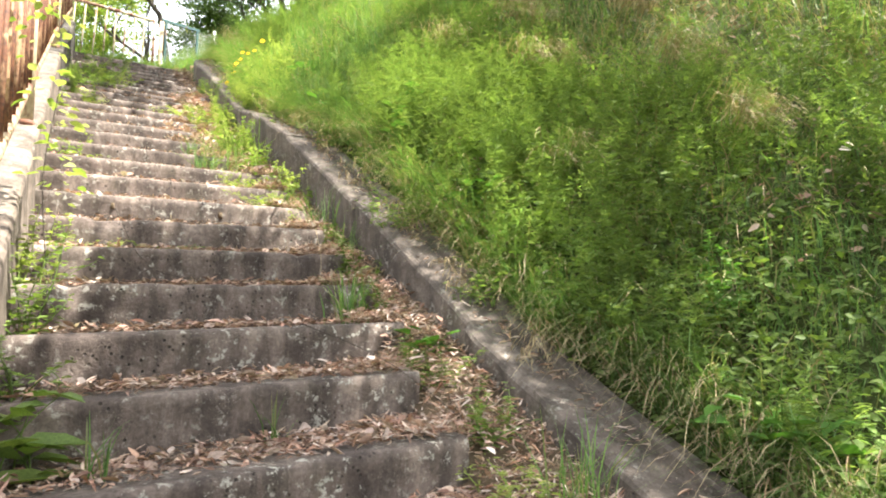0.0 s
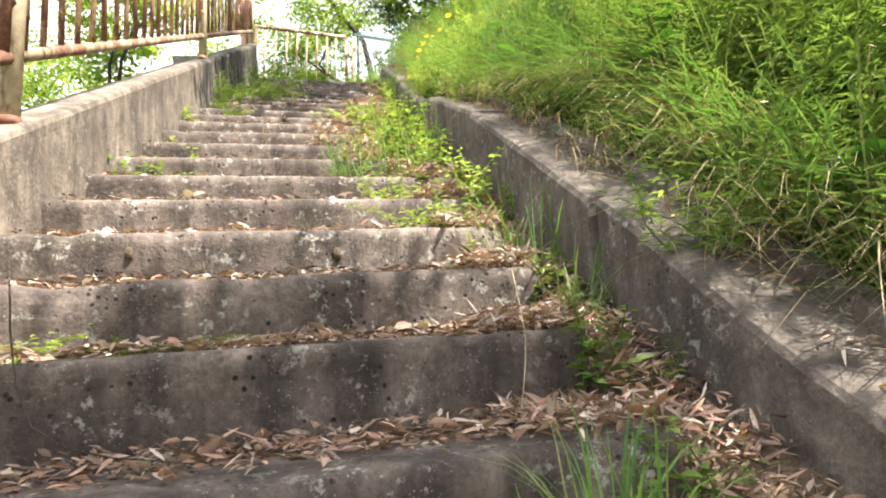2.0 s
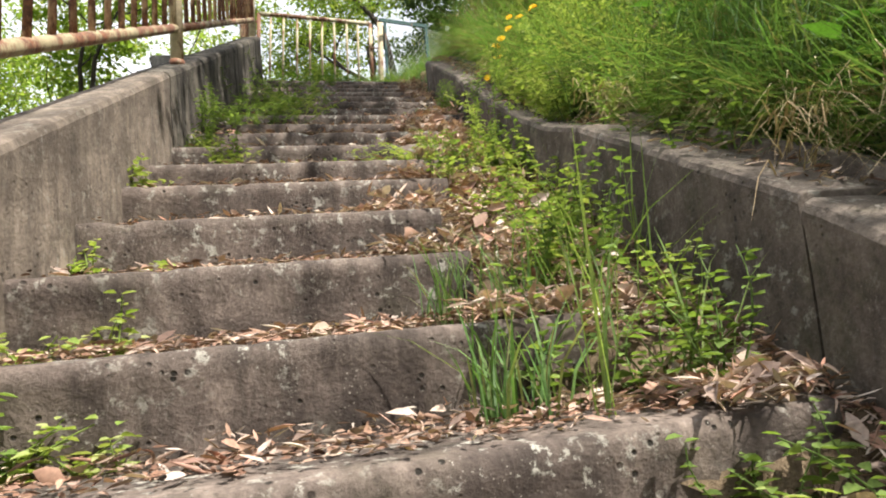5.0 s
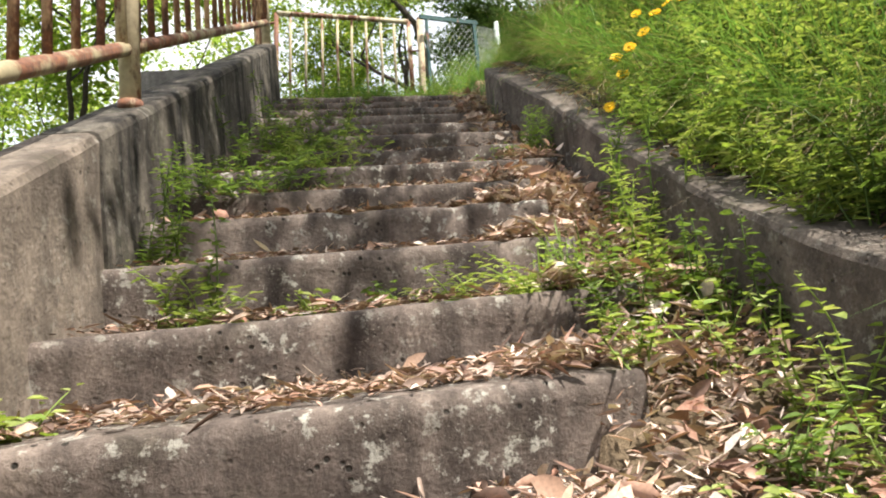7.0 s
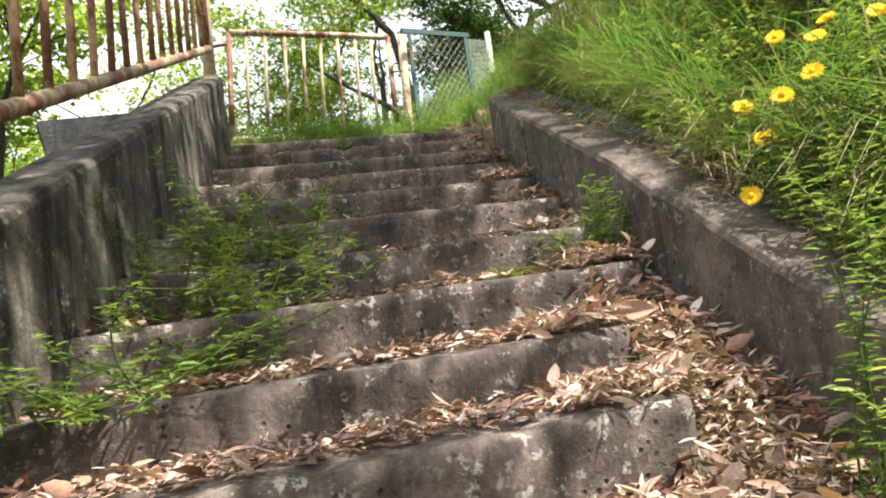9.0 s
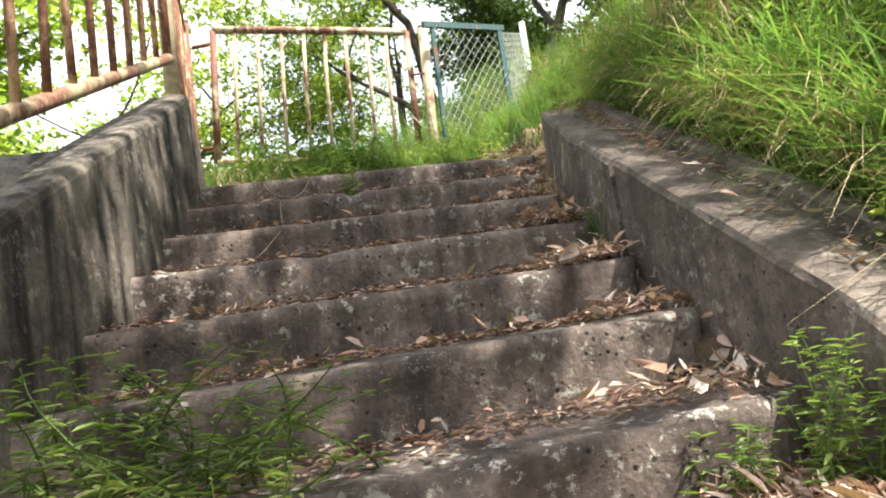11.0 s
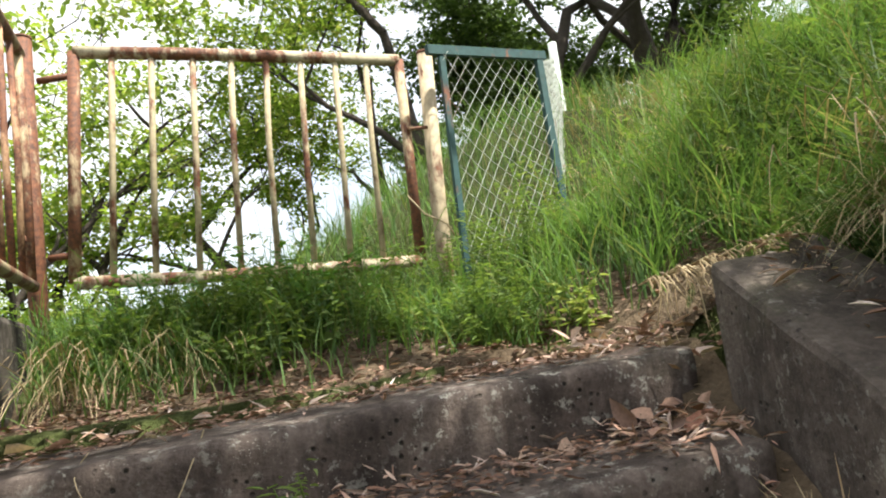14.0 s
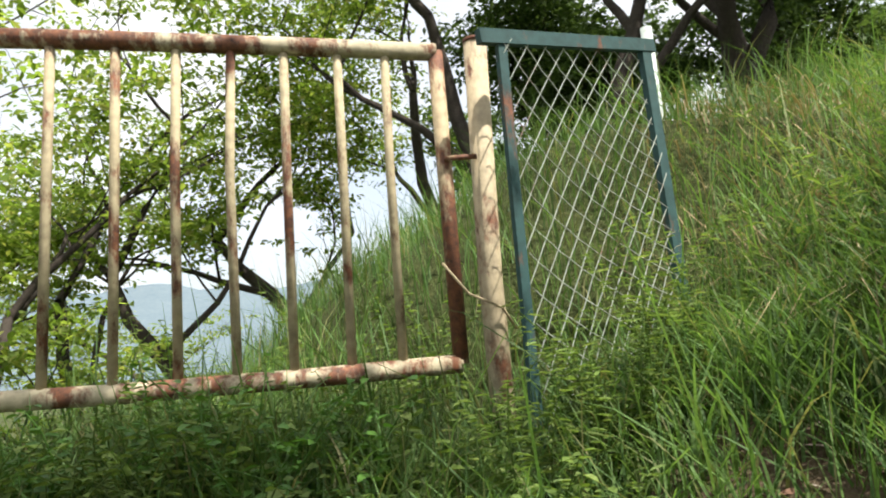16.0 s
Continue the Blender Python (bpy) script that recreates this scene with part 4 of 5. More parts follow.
for (x, y), h, sd in [((4.4, 18.0), 10.0, 31), ((6.0, 18.0), 11.0, 32), ((6.8, 18.3), 11.0, 33), ((7.8, 19), 10.0, 34), ((10, 17.5), 10.0, 35), ((4.6, 25), 11.0, 36), ((8, 24), 10.0, 37), ((6.2, 22), 8.0, 38), ((10.5, 22.5), 8.5, 39), ((13, 25), 10.0, 61), ((5.2, 28), 10.0, 62), ((5.4, 22.8), 13.5, 64), ((7.2, 23.2), 14.0, 65), ((9.3, 21.8), 13.0, 66)]:
    tree(gz2(x, y), h, 0.75, DARK_LEAF, "tall dark tree on the crest of the bank", (0.03, 0), 3, 0.15, 9000, 0.2, 0.2 if y > 21 else 0.4, sd, 0.6)
tree(gz2(-2.6, 16.0), 9.0, 1.0, CHERRY, "leafy young-green tree with spreading layered branches", (-0.12, 0.0), 3, 0.115, 4500, 0.13, 0.38, 71, 0.2)
# trees of the slope beyond the parapet
for (x, y), h, sd in [((-3.2, 13.0), 6.0, 41), ((-6.5, 15.5), 8.0, 42)]:
    tree(gz2(x, y), h, 0.85, CHERRY, "leafy green tree on the slope below the parapet", (0.05, 0), 3, 0.11, 8000, 0.11, 0.4, sd, 0.5)
# trees that stand over the bank and shade the path: a trunk, a limb to each mass of leaves
def shade_tree(at, fork, lobes, label, seed, leaf=0.14):
    r = np.random.default_rng(seed)
    t = thing("tree", at, label, "tree")
    o, k = Vector(at), Vector(fork)
    wood, pos = Pile(), []
    wood.tube([(0, 0, -0.3), (k - o) * 0.4 + Vector((0.08, 0.05, 0)), k - o], [0.2, 0.16, 0.13], 9)
    for cx, cy, cz, rad, count in lobes:
        c = Vector((cx, cy, cz))
        bend = k.lerp(c, 0.5) + Vector((0, 0, 0.25))
        wood.tube([k - o, bend - o, c - o], [0.085, 0.055, 0.03], 7)
        hubs = r.normal(0, 0.45, (max(count // 22, 4), 3)) * [rad, rad, rad * 0.45]
        for h in hubs:
            q = c + Vector(h) * 0.9
            wood.tube([bend.lerp(c, r.uniform(0.5, 1)) - o, (c + Vector(h) * 0.45) - o + Vector((0, 0, 0.06)), q - o], [0.018, 0.011, 0.005], 4)
            pos.append(np.array(q - o) + r.normal(0, 0.17, (22, 3)) * [1, 1, 0.5])
    wood.done("trunk", BARK, t)
    pos = np.concatenate(pos)
    n = len(pos)
    v, q = leaves(r, pos, rand_dirs(r, n, -0.6, 0.3), r.normal(0, 0.5, (n, 3)) + [0, 0, 1], r.uniform(0.6, 1.2, n) * leaf, 0.5, 0.25, 0.25)
    tagged(quads("crown", v, q, DARK_LEAF, t), kind="stuff")
    return t


FOOT_LOBES = [(3.6, -4.9, 4.2, 1.5, 2200), (4.9, -3.6, 5.0, 1.7, 1100), (3.2, -3.2, 4.6, 1.4, 2300), (5.8, -1.8, 5.6, 1.8, 1000), (3.0, -6.4, 4.0, 1.5, 1800), (6.2, 0.4, 6.6, 1.7, 1900), (6.6, 2.2, 7.4, 1.6, 2300), (5.5, 1.9, 7.8, 0.95, 1300), (2.4, -3.3, 4.2, 0.8, 800), (3.5, -1.7, 5.2, 1.0, 2000), (3.3, -0.9, 5.3, 0.7, 350), (6.4, -5.4, 5.4, 1.6, 700)]
UPPER_LOBES = [(3.1, 4.9, 8.6, 0.9, 440), (2.6, 4.0, 7.0, 0.7, 350), (3.2, 6.0, 9.2, 1.0, 1200), (4.0, 7.2, 10.0, 1.3, 1800), (2.9, 7.3, 9.8, 1.0, 1300), (2.2, 5.7, 8.8, 0.8, 800), (2.0, 4.7, 8.3, 0.7, 280), (3.0, 9.0, 10.4, 1.1, 700)]
shade_tree(gz2(6.2, -2.9), (5.6, -3.0, 2.9), FOOT_LOBES, "tall tree over the foot of the stairs", 51)
shade_tree(gz2(6.6, 6.4), (5.2, 6.5, 7.6), UPPER_LOBES, "tall tree on the bank shading the upper steps", 52)


# ---- weeds on the steps ----
def weed(at, style, height, spread, seed, label, mat=None, count=None):
    r = np.random.default_rng(seed)
    t = thing("grass_tuft" if style in ("tuft", "hang") else "weed", at, label, "grass" if style in ("tuft", "hang") else "weed", "weeds on the stairs")
    if style == "hang":
        n = count or 80
        base = np.stack([r.normal(0, spread * 0.28, n), r.uniform(-0.02, 0.12, n), r.uniform(0.0, 0.2, n)], 1)
        v, f = blades(r, base, r.uniform(0.5, 1, n) * height, r.uniform(0.003, 0.006, n), r.uniform(0.7, 1.5, n), r.normal(-math.pi / 2, 0.5, n), 1.5)
        tagged(quads("tussock", v, f, mat or STRAW, t), kind="stuff")
        return t
    if style == "tuft":
        n = count or 45
        base = np.stack([r.normal(0, spread * 0.25, n), r.normal(0, spread * 0.2, n), np.zeros(n)], 1)
        v, f = blades(r, base, r.uniform(0.4, 1, n) * height, r.uniform(0.004, 0.009, n), r.uniform(0.1, 0.8, n))
        tagged(quads("tussock", v, f, mat or GRASS, t), kind="stuff")
        return t
    b, a, fc, ln = [], [], [], []
    k = count or 6
    for i in range(k):
        az = r.uniform(0, 2 * np.pi)
        out = r.uniform(0.2, 1.0) * spread
        h = height * r.uniform(0.3, 1.0)
        p0 = np.array([r.normal(0, spread * 0.25), r.normal(0, spread * 0.2), -0.02])
        bow = r.normal(0, 0.5, 3) * spread
        us = np.linspace(0, 1, 7)
        pts = np.stack([p0[0] + np.cos(az) * out * us ** 1.5 + bow[0] * us * (1 - us), p0[1] + np.sin(az) * out * us ** 1.5 * 0.7 + bow[1] * us * (1 - us), p0[2] + h * us ** 0.85], 1)
        stem = Pile()
        stem.tube([tuple(q) for q in pts], [0.004 * (1 - 0.6 * u) for u in us], 4)
        stem.done("stem", mat or WEED, t)
        if style == "leafy":
            m = int(h * 26) + 3
            uu = np.linspace(0.2, 1, m)
            size = (0.026, 0.06)
            per = 2
        elif style == "whorl":
            m = int(h * 20) + 4
            uu = np.linspace(0.12, 1, m)
            size = (0.03, 0.065)
            per = 5
        else:
            m, uu, size, per = 4, np.array([0.45, 0.65, 0.85, 1.0]), (0.12, 0.25), 1
        for j, u in enumerate(uu):
            c = np.array([np.interp(u, us, pts[:, q]) for q in range(3)])
            for w in range(per):
                ang = 2 * np.pi * (w / per + j * 0.29) + r.normal(0, 0.25)
                d = np.array([np.cos(ang), np.sin(ang), r.uniform(0.0, 0.55)])
                b.append(c + r.normal(0, 0.012, 3))
                a.append(d)
                fc.append(np.array([0, 0, 1.0]) + r.normal(0, 0.25, 3))
                ln.append(r.uniform(*size) * (1.15 - 0.45 * u))
    ratio = {"leafy": 0.62, "whorl": 0.2}.get(style, 0.5)
    v, f = leaves(r, np.array(b), np.array(a), np.array(fc), np.array(ln), ratio, 0.25, 0.3)
    tagged(quads("foliage", v, f, mat or WEED, t), kind="stuff")
    return t


def on_step(x, y):
    v = y - float(skew_y(x))
    at = float(step_index(v))
    n = math.floor(at)
    if x > step_right(n):
        return (x, y, float(channel_z(n, at - n)) - R * 0.56 + float(skew_z(x)))
    return (x, y, float(step_z(n) + skew_z(x)))


CLEAVERS = "sprawling bright-green cleavers growing from the step joints"
LEAFY = "small leafy green weed growing on the steps"
PALE = "pale yellow-green weed in the joint of a step"
TUFT = "tuft of upright green grass on the steps"
PLANTS = [  # x, y, style, height, spread, label, material, stems
    (0.2, 6.05, "whorl", 0.3, 0.5, CLEAVERS, MEADOW, 14), (0.36, 6.5, "whorl", 0.4, 0.5, CLEAVERS, MEADOW, 20), (0.5, 6.75, "whorl", 0.42, 0.55, CLEAVERS, PALE_WEED, 14), (0.45, 7.15, "whorl", 0.42, 0.55, CLEAVERS, MEADOW, 20), (0.62, 7.2, "whorl", 0.3, 0.5, CLEAVERS, WEED, 10), (0.22, 6.8, "whorl", 0.45, 0.35, CLEAVERS, WEED, 10),
    (0.1, 5.5, "whorl", 0.5, 0.18, CLEAVERS, WEED, 7), (0.4, 5.15, "leafy", 0.5, 0.14, "tall weed with fresh green leaves on a tread", WEED, 3), (0.33, 4.95, "whorl", 0.22, 0.2, PALE, PALE_WEED, 7),
    (0.68, 5.2, "leafy", 0.12, 0.08, LEAFY, PALE_WEED, 4), (0.83, 5.22, "leafy", 0.13, 0.08, LEAFY, WEED, 4), (0.9, 5.18, "leafy", 0.14, 0.08, LEAFY, WEED, 4), (0.58, 5.2, "whorl", 0.1, 0.08, PALE, PALE_WEED, 5),
    (0.08, 4.5, "leafy", 0.22, 0.16, PALE, PALE_WEED, 8), (0.14, 4.25, "leafy", 0.16, 0.15, PALE, PALE_WEED, 7), (0.06, 3.75, "leafy", 0.2, 0.12, PALE, PALE_WEED, 7), (0.12, 3.2, "leafy", 0.16, 0.14, PALE, PALE_WEED, 8),
    (0.08, 2.78, "leafy", 0.26, 0.2, "clump of leafy weeds against the parapet", WEED, 10), (0.24, 2.8, "leafy", 0.18, 0.16, PALE, PALE_WEED, 9), (0.38, 2.82, "leafy", 0.12, 0.12, PALE, PALE_WEED, 7),
    (0.3, 3.25, "leafy", 0.22, 0.1, PALE, PALE_WEED, 5), (0.34, 3.75, "leafy", 0.1, 0.1, PALE, PALE_WEED, 6),
    (1.3, 2.83, "tuft", 0.38, 0.22, TUFT, GRASS, 60), (1.25, 3.3, "tuft", 0.35, 0.2, TUFT, GRASS, 40), (1.45, 3.3, "tuft", 0.42, 0.25, TUFT, GRASS, 50), (1.5, 3.0, "leafy", 0.4, 0.25, LEAFY, WEED, 8), (1.65, 3.4, "leafy", 0.5, 0.25, LEAFY, WEED, 9),
    (1.7, 3.75, "leafy", 0.45, 0.25, LEAFY, WEED, 9), (1.55, 4.1, "leafy", 0.28, 0.2, LEAFY, PALE_WEED, 5), (1.75, 4.3, "whorl", 0.35, 0.22, CLEAVERS, PALE_WEED, 6), (1.45, 4.6, "leafy", 0.2, 0.15, LEAFY, PALE_WEED, 4), (1.6, 4.95, "whorl", 0.35, 0.25, CLEAVERS, WEED, 9),
    (1.3, 5.1, "whorl", 0.18, 0.2, PALE, PALE_WEED, 8), (1.5, 5.2, "tuft", 0.3, 0.2, TUFT, MEADOW, 40), (1.1, 5.2, "whorl", 0.14, 0.18, PALE, PALE_WEED, 8),
    (1.86, 5.35, "whorl", 0.65, 0.22, CLEAVERS, PALE_WEED, 6), (1.9, 5.6, "whorl", 0.75, 0.18, CLEAVERS, MEADOW, 6), (1.82, 5.0, "leafy", 0.4, 0.22, LEAFY, WEED, 8),
    (1.92, 6.98, "whorl", 0.4, 0.12, CLEAVERS, WEED, 9), (1.72, 7.1, "whorl", 0.22, 0.12, PALE, MEADOW, 6), (2.0, 8.5, "tuft", 0.35, 0.18, TUFT, GRASS, 40), (1.92, 9.1, "tuft", 0.25, 0.15, TUFT, STRAW, 30),
    (1.75, 1.85, "leafy", 0.28, 0.2, LEAFY, WEED, 8), (1.6, 1.75, "whorl", 0.2, 0.25, PALE, PALE_WEED, 9), (1.9, 1.95, "leafy", 0.3, 0.2, LEAFY, WEED, 8), (1.85, 2.35, "leafy", 0.3, 0.22, LEAFY, WEED, 8), (1.5, 2.3, "whorl", 0.18, 0.25, PALE, PALE_WEED, 9),
    (1.75, 2.75, "leafy", 0.4, 0.25, LEAFY, WEED, 9), (1.95, 1.35, "tuft", 0.5, 0.25, TUFT, GRASS, 45), (2.0, 0.95, "tuft", 0.4, 0.2, TUFT, GRASS, 40), (1.95, 0.6, "leafy", 0.3, 0.2, LEAFY, WEED, 8),
    (1.65, -0.08, "tuft", 0.42, 0.16, TUFT, GRASS, 55), (1.9, 0.1, "leafy", 0.35, 0.2, LEAFY, WEED, 8), (1.98, -0.38, "broad", 0.24, 0.16, "young plant with broad glossy leaves by the kerb", BROAD, 4), (1.85, -0.7, "whorl", 0.25, 0.25, PALE, WEED, 10),
    (1.9, -1.15, "whorl", 0.3, 0.25, CLEAVERS, MEADOW, 10), (2.05, -1.6, "tuft", 0.5, 0.25, TUFT, GRASS, 50), (1.75, -1.5, "whorl", 0.2, 0.25, PALE, PALE_WEED, 8), (2.0, -2.2, "tuft", 0.45, 0.25, TUFT, GRASS, 40),
    (0.3, 0.79, "whorl", 0.12, 0.3, PALE, PALE_WEED, 8), (0.6, 0.8, "whorl", 0.1, 0.25, CLEAVERS, WEED, 7), 
    (0.1, -0.35, "leafy", 0.5, 0.3, "leafy young shrub against the parapet", WEED, 12), (0.06, 0.1, "leafy", 0.45, 0.25, "leafy young shrub against the parapet", PALE_WEED, 9), (0.12, -1.2, "broad", 0.35, 0.22, "broad-leaved plant beside the parapet", WEED, 6), (0.1, -0.8, "leafy", 0.3, 0.25, LEAFY, WEED, 8),
    (0.35, -1.25, "tuft", 0.28, 0.12, TUFT, GRASS, 14), (1.0, -1.0, "tuft", 0.26, 0.08, TUFT, GRASS, 12),
    (0.9, 9.3, "whorl", 0.16, 0.06, CLEAVERS, WEED, 3), (1.5, 6.9, "whorl", 0.08, 0.1, PALE, MEADOW, 5)]
for i, (x, y, style, h, sp, label, mat, k) in enumerate(PLANTS):
    weed(on_step(x, y), style, h, sp, 200 + i, label, mat, k)
NETTLE = "fresh leafy weed growing from the drift of leaves"
for i, (x, y, h) in enumerate([(1.72, 2.95, 0.3), (1.9, 3.15, 0.36), (1.6, 3.55, 0.3), (1.85, 3.6, 0.4), (1.7, 3.95, 0.28), (1.95, 4.05, 0.4), (1.62, 4.3, 0.26), (1.88, 4.5, 0.38), (1.72, 4.75, 0.3), (1.95, 4.85, 0.42), (1.55, 5.05, 0.22), (1.85, 5.2, 0.34), (1.75, 2.5, 0.28), (1.92, 2.15, 0.3), (1.8, 1.6, 0.24), (1.95, 1.15, 0.26)]):
    weed(on_step(x, y), "leafy", h, 0.2, 600 + i, NETTLE, PALE_WEED if i % 3 else WEED, 7)
KERB_STRAW = "heap of dead straw lying on the kerb"
for i, (x, y, h, k) in enumerate([(2.34, 0.55, 0.2, 60), (2.32, 1.35, 0.22, 70), (2.3, 2.2, 0.2, 60), (2.28, 3.0, 0.24, 80), (2.26, 4.25, 0.22, 70), (2.24, 6.45, 0.2, 60), (2.26, 6.7, 0.16, 40), (2.36, -0.2, 0.2, 60), (2.4, -0.9, 0.2, 50)]):
    weed((x, y, y * R / T + curb_up(y) + 0.005), "hang", h, 0.3, 640 + i, KERB_STRAW, STRAW, k)
# taller grass stems in the channel
for i, (x, y) in enumerate([(1.5, 2.75), (1.62, 3.05), (1.75, 3.2), (1.85, 2.9), (2.0, 3.6), (1.9, 1.5)]):
    weed(on_step(x, y), "tuft", 0.75, 0.16, 300 + i, "tall thin grass stems beside the kerb", MEADOW, 9)
# on the bank and round the gate
for i, (x, y, style, h, sp, label, mat, k) in enumerate([
        (2.32, 4.7, "whorl", 0.45, 0.3, "fine-leaved weeds leaning over the kerb", MEADOW, 14), (2.36, 5.15, "whorl", 0.5, 0.32, "fine-leaved weeds leaning over the kerb", MEADOW, 14), (2.3, 5.5, "leafy", 0.3, 0.25, "leafy weeds leaning over the kerb", PALE_WEED, 10), (2.34, 5.9, "whorl", 0.45, 0.3, "fine-leaved weeds leaning over the kerb", MEADOW, 12), (2.4, 6.5, "leafy", 0.35, 0.3, "leafy weeds leaning over the kerb", WEED, 11), (2.42, 6.25, "whorl", 0.42, 0.3, "fine-leaved weeds leaning over the kerb", MEADOW, 14), (2.44, 6.75, "whorl", 0.4, 0.28, "fine-leaved weeds leaning over the kerb", PALE_WEED, 11), (2.45, 7.15, "leafy", 0.25, 0.22, "leafy weeds leaning over the kerb", PALE_WEED, 9), (2.42, 5.3, "leafy", 0.3, 0.25, "leafy weeds leaning over the kerb", PALE_WEED, 9),
        (2.35, 3.4, "leafy", 0.35, 0.3, "leafy weeds leaning over the kerb", WEED, 12), (2.38, 3.9, "whorl", 0.5, 0.3, "fine-leaved weeds leaning over the kerb", MEADOW, 14), (2.4, 4.3, "leafy", 0.4, 0.3, "leafy weeds leaning over the kerb", PALE_WEED, 10), (2.45, 2.4, "whorl", 0.5, 0.35, "fine-leaved weeds leaning over the kerb", MEADOW, 14), (2.42, 0.6, "whorl", 0.45, 0.3, "fine-leaved weeds leaning over the kerb", MEADOW, 14), (2.5, -0.3, "leafy", 0.4, 0.3, "leafy weeds leaning over the kerb", WEED, 12), (2.7, 2.9, "broad", 0.4, 0.3, "dock plant with broad dark-green leaves", BROAD, 8), (2.95, 4.6, "broad", 0.4, 0.3, "dock plant with broad dark-green leaves", BROAD, 8),
        (2.75, 1.35, "broad", 0.4, 0.3, "dock plant with broad dark-green leaves", BROAD, 9), (2.95, 1.7, "broad", 0.4, 0.3, "dock plant with broad dark-green leaves", BROAD, 8), (2.9, 0.3, "broad", 0.3, 0.25, "dock plant with broad dark-green leaves", BROAD, 6),
        (2.7, -0.9, "leafy", 0.4, 0.3, "leafy weed on the bank", WEED, 10), (3.1, -1.4, "leafy", 0.5, 0.35, "leafy weed on the bank", BROAD, 12), (2.8, -2.0, "broad", 0.35, 0.3, "dock plant with broad dark-green leaves", BROAD, 8), (3.6, -0.6, "leafy", 0.5, 0.4, "leafy weed on the bank", WEED, 12),
        (0.3, 10.85, "leafy", 0.4, 0.3, "leafy weeds below the gate", WEED, 14), (0.55, 10.75, "leafy", 0.4, 0.3, "leafy weeds below the gate", WEED, 14), (0.85, 10.9, "leafy", 0.4, 0.3, "leafy weeds below the gate", WEED, 12), (0.1, 11.15, "leafy", 0.35, 0.3, "leafy weeds below the gate", WEED, 10),
        (0.6, 11.2, "leafy", 0.4, 0.35, "leafy weeds below the gate", WEED, 12), (1.2, 11.1, "leafy", 0.35, 0.3, "leafy weeds below the gate", BROAD, 10), (1.55, 10.9, "whorl", 0.5, 0.3, "fine-leaved weeds below the gate", MEADOW, 12), (1.9, 11.0, "whorl", 0.6, 0.35, "fine-leaved weeds by the fence", MEADOW, 14),
        (2.2, 11.2, "whorl", 0.6, 0.35, "fine-leaved weeds by the fence", MEADOW, 14), (1.5, 10.4, "whorl", 0.3, 0.3, "fine-leaved weeds above the steps", MEADOW, 10), (0.1, 10.4, "hang", 0.27, 0.34, "tuft of dry hanging straw", STRAW, 90), (0.38, 10.42, "hang", 0.2, 0.34, "tuft of dry hanging straw", STRAW, 45),
        (0.7, 10.5, "leafy", 0.3, 0.3, "leafy weeds below the gate", WEED, 12), (0.95, 10.6, "leafy", 0.34, 0.3, "leafy weeds below the gate", WEED, 12), (1.25, 10.55, "whorl", 0.3, 0.3, "fine-leaved weeds below the gate", MEADOW, 12), (1.75, 10.5, "whorl", 0.4, 0.3, "fine-leaved weeds below the gate", MEADOW, 14), (1.95, 10.35, "leafy", 0.25, 0.25, "leafy weeds below the gate", PALE_WEED, 10), (1.6, 10.7, "leafy", 0.35, 0.3, "leafy weeds below the gate", WEED, 12),
        (1.3, 12.2, "leafy", 0.8, 0.5, "leafy weeds behind the gate", WEED, 14), (0.5, 12.4, "whorl", 0.7, 0.5, "fine-leaved weeds behind the gate", MEADOW, 14), (1.0, 12.0, "tuft", 0.9, 0.5, "tall grass behind the gate", GRASS, 90)]):
    on_kerb = label.endswith("over the kerb")
    x += -0.06 if on_kerb else 0
    weed((x, y, y * R / T + curb_up(y) + 0.01 if on_kerb else gz(x, y)), style, h, sp, 340 + i, label, mat, k)


THATCH = "hanging mat of dead brown grass on the bank"
for i, (x, y, h, sp, k) in enumerate([(3.9, 0.9, 0.42, 0.7, 220), (4.3, 1.7, 0.45, 0.8, 240), (3.6, 2.1, 0.4, 0.6, 180), (4.4, -0.2, 0.42, 0.8, 220), (3.9, -1.1, 0.38, 0.6, 160), (3.3, -0.2, 0.3, 0.5, 110), (4.8, 0.7, 0.45, 0.8, 200),
                                      (2.72, 9.35, 0.4, 0.6, 260), (2.78, 8.8, 0.42, 0.6, 260), (2.7, 8.3, 0.4, 0.5, 200), (2.75, 9.75, 0.34, 0.5, 200)]):
    weed((x, y, gz(x, y) + (0.3 if y < 3 else 0.08)), "hang", h, sp, 520 + i, THATCH, STRAW, k)
FRINGE = "feathery sunlit weeds hanging over the kerb"
for i, (x, y, h, sp, k) in enumerate([(2.5, 5.0, 0.5, 0.35, 16), (2.55, 5.4, 0.6, 0.35, 18), (2.6, 5.75, 0.6, 0.35, 18), (2.7, 5.2, 0.65, 0.4, 18), (2.8, 5.6, 0.7, 0.4, 18), (2.75, 6.0, 0.65, 0.4, 16), (2.5, 4.5, 0.5, 0.35, 16), (2.6, 7.0, 0.5, 0.35, 14)]):
    weed((x, y, gz(x, y)), "leafy" if i % 2 else "whorl", h, sp, 540 + i, FRINGE, PALE_WEED, k)
for i, (x, y) in enumerate([(2.2, 4.75), (2.24, 5.05), (2.2, 5.3), (2.26, 5.55), (2.3, 4.9), (2.32, 5.8), (2.28, 6.05)]):
    weed((x, y, y * R / T + curb_up(y) + 0.01), "leafy" if i % 2 else "whorl", 0.34, 0.28, 580 + i, FRINGE, PALE_WEED, 13)
DROOP = "long drooping grass hanging from the bank"
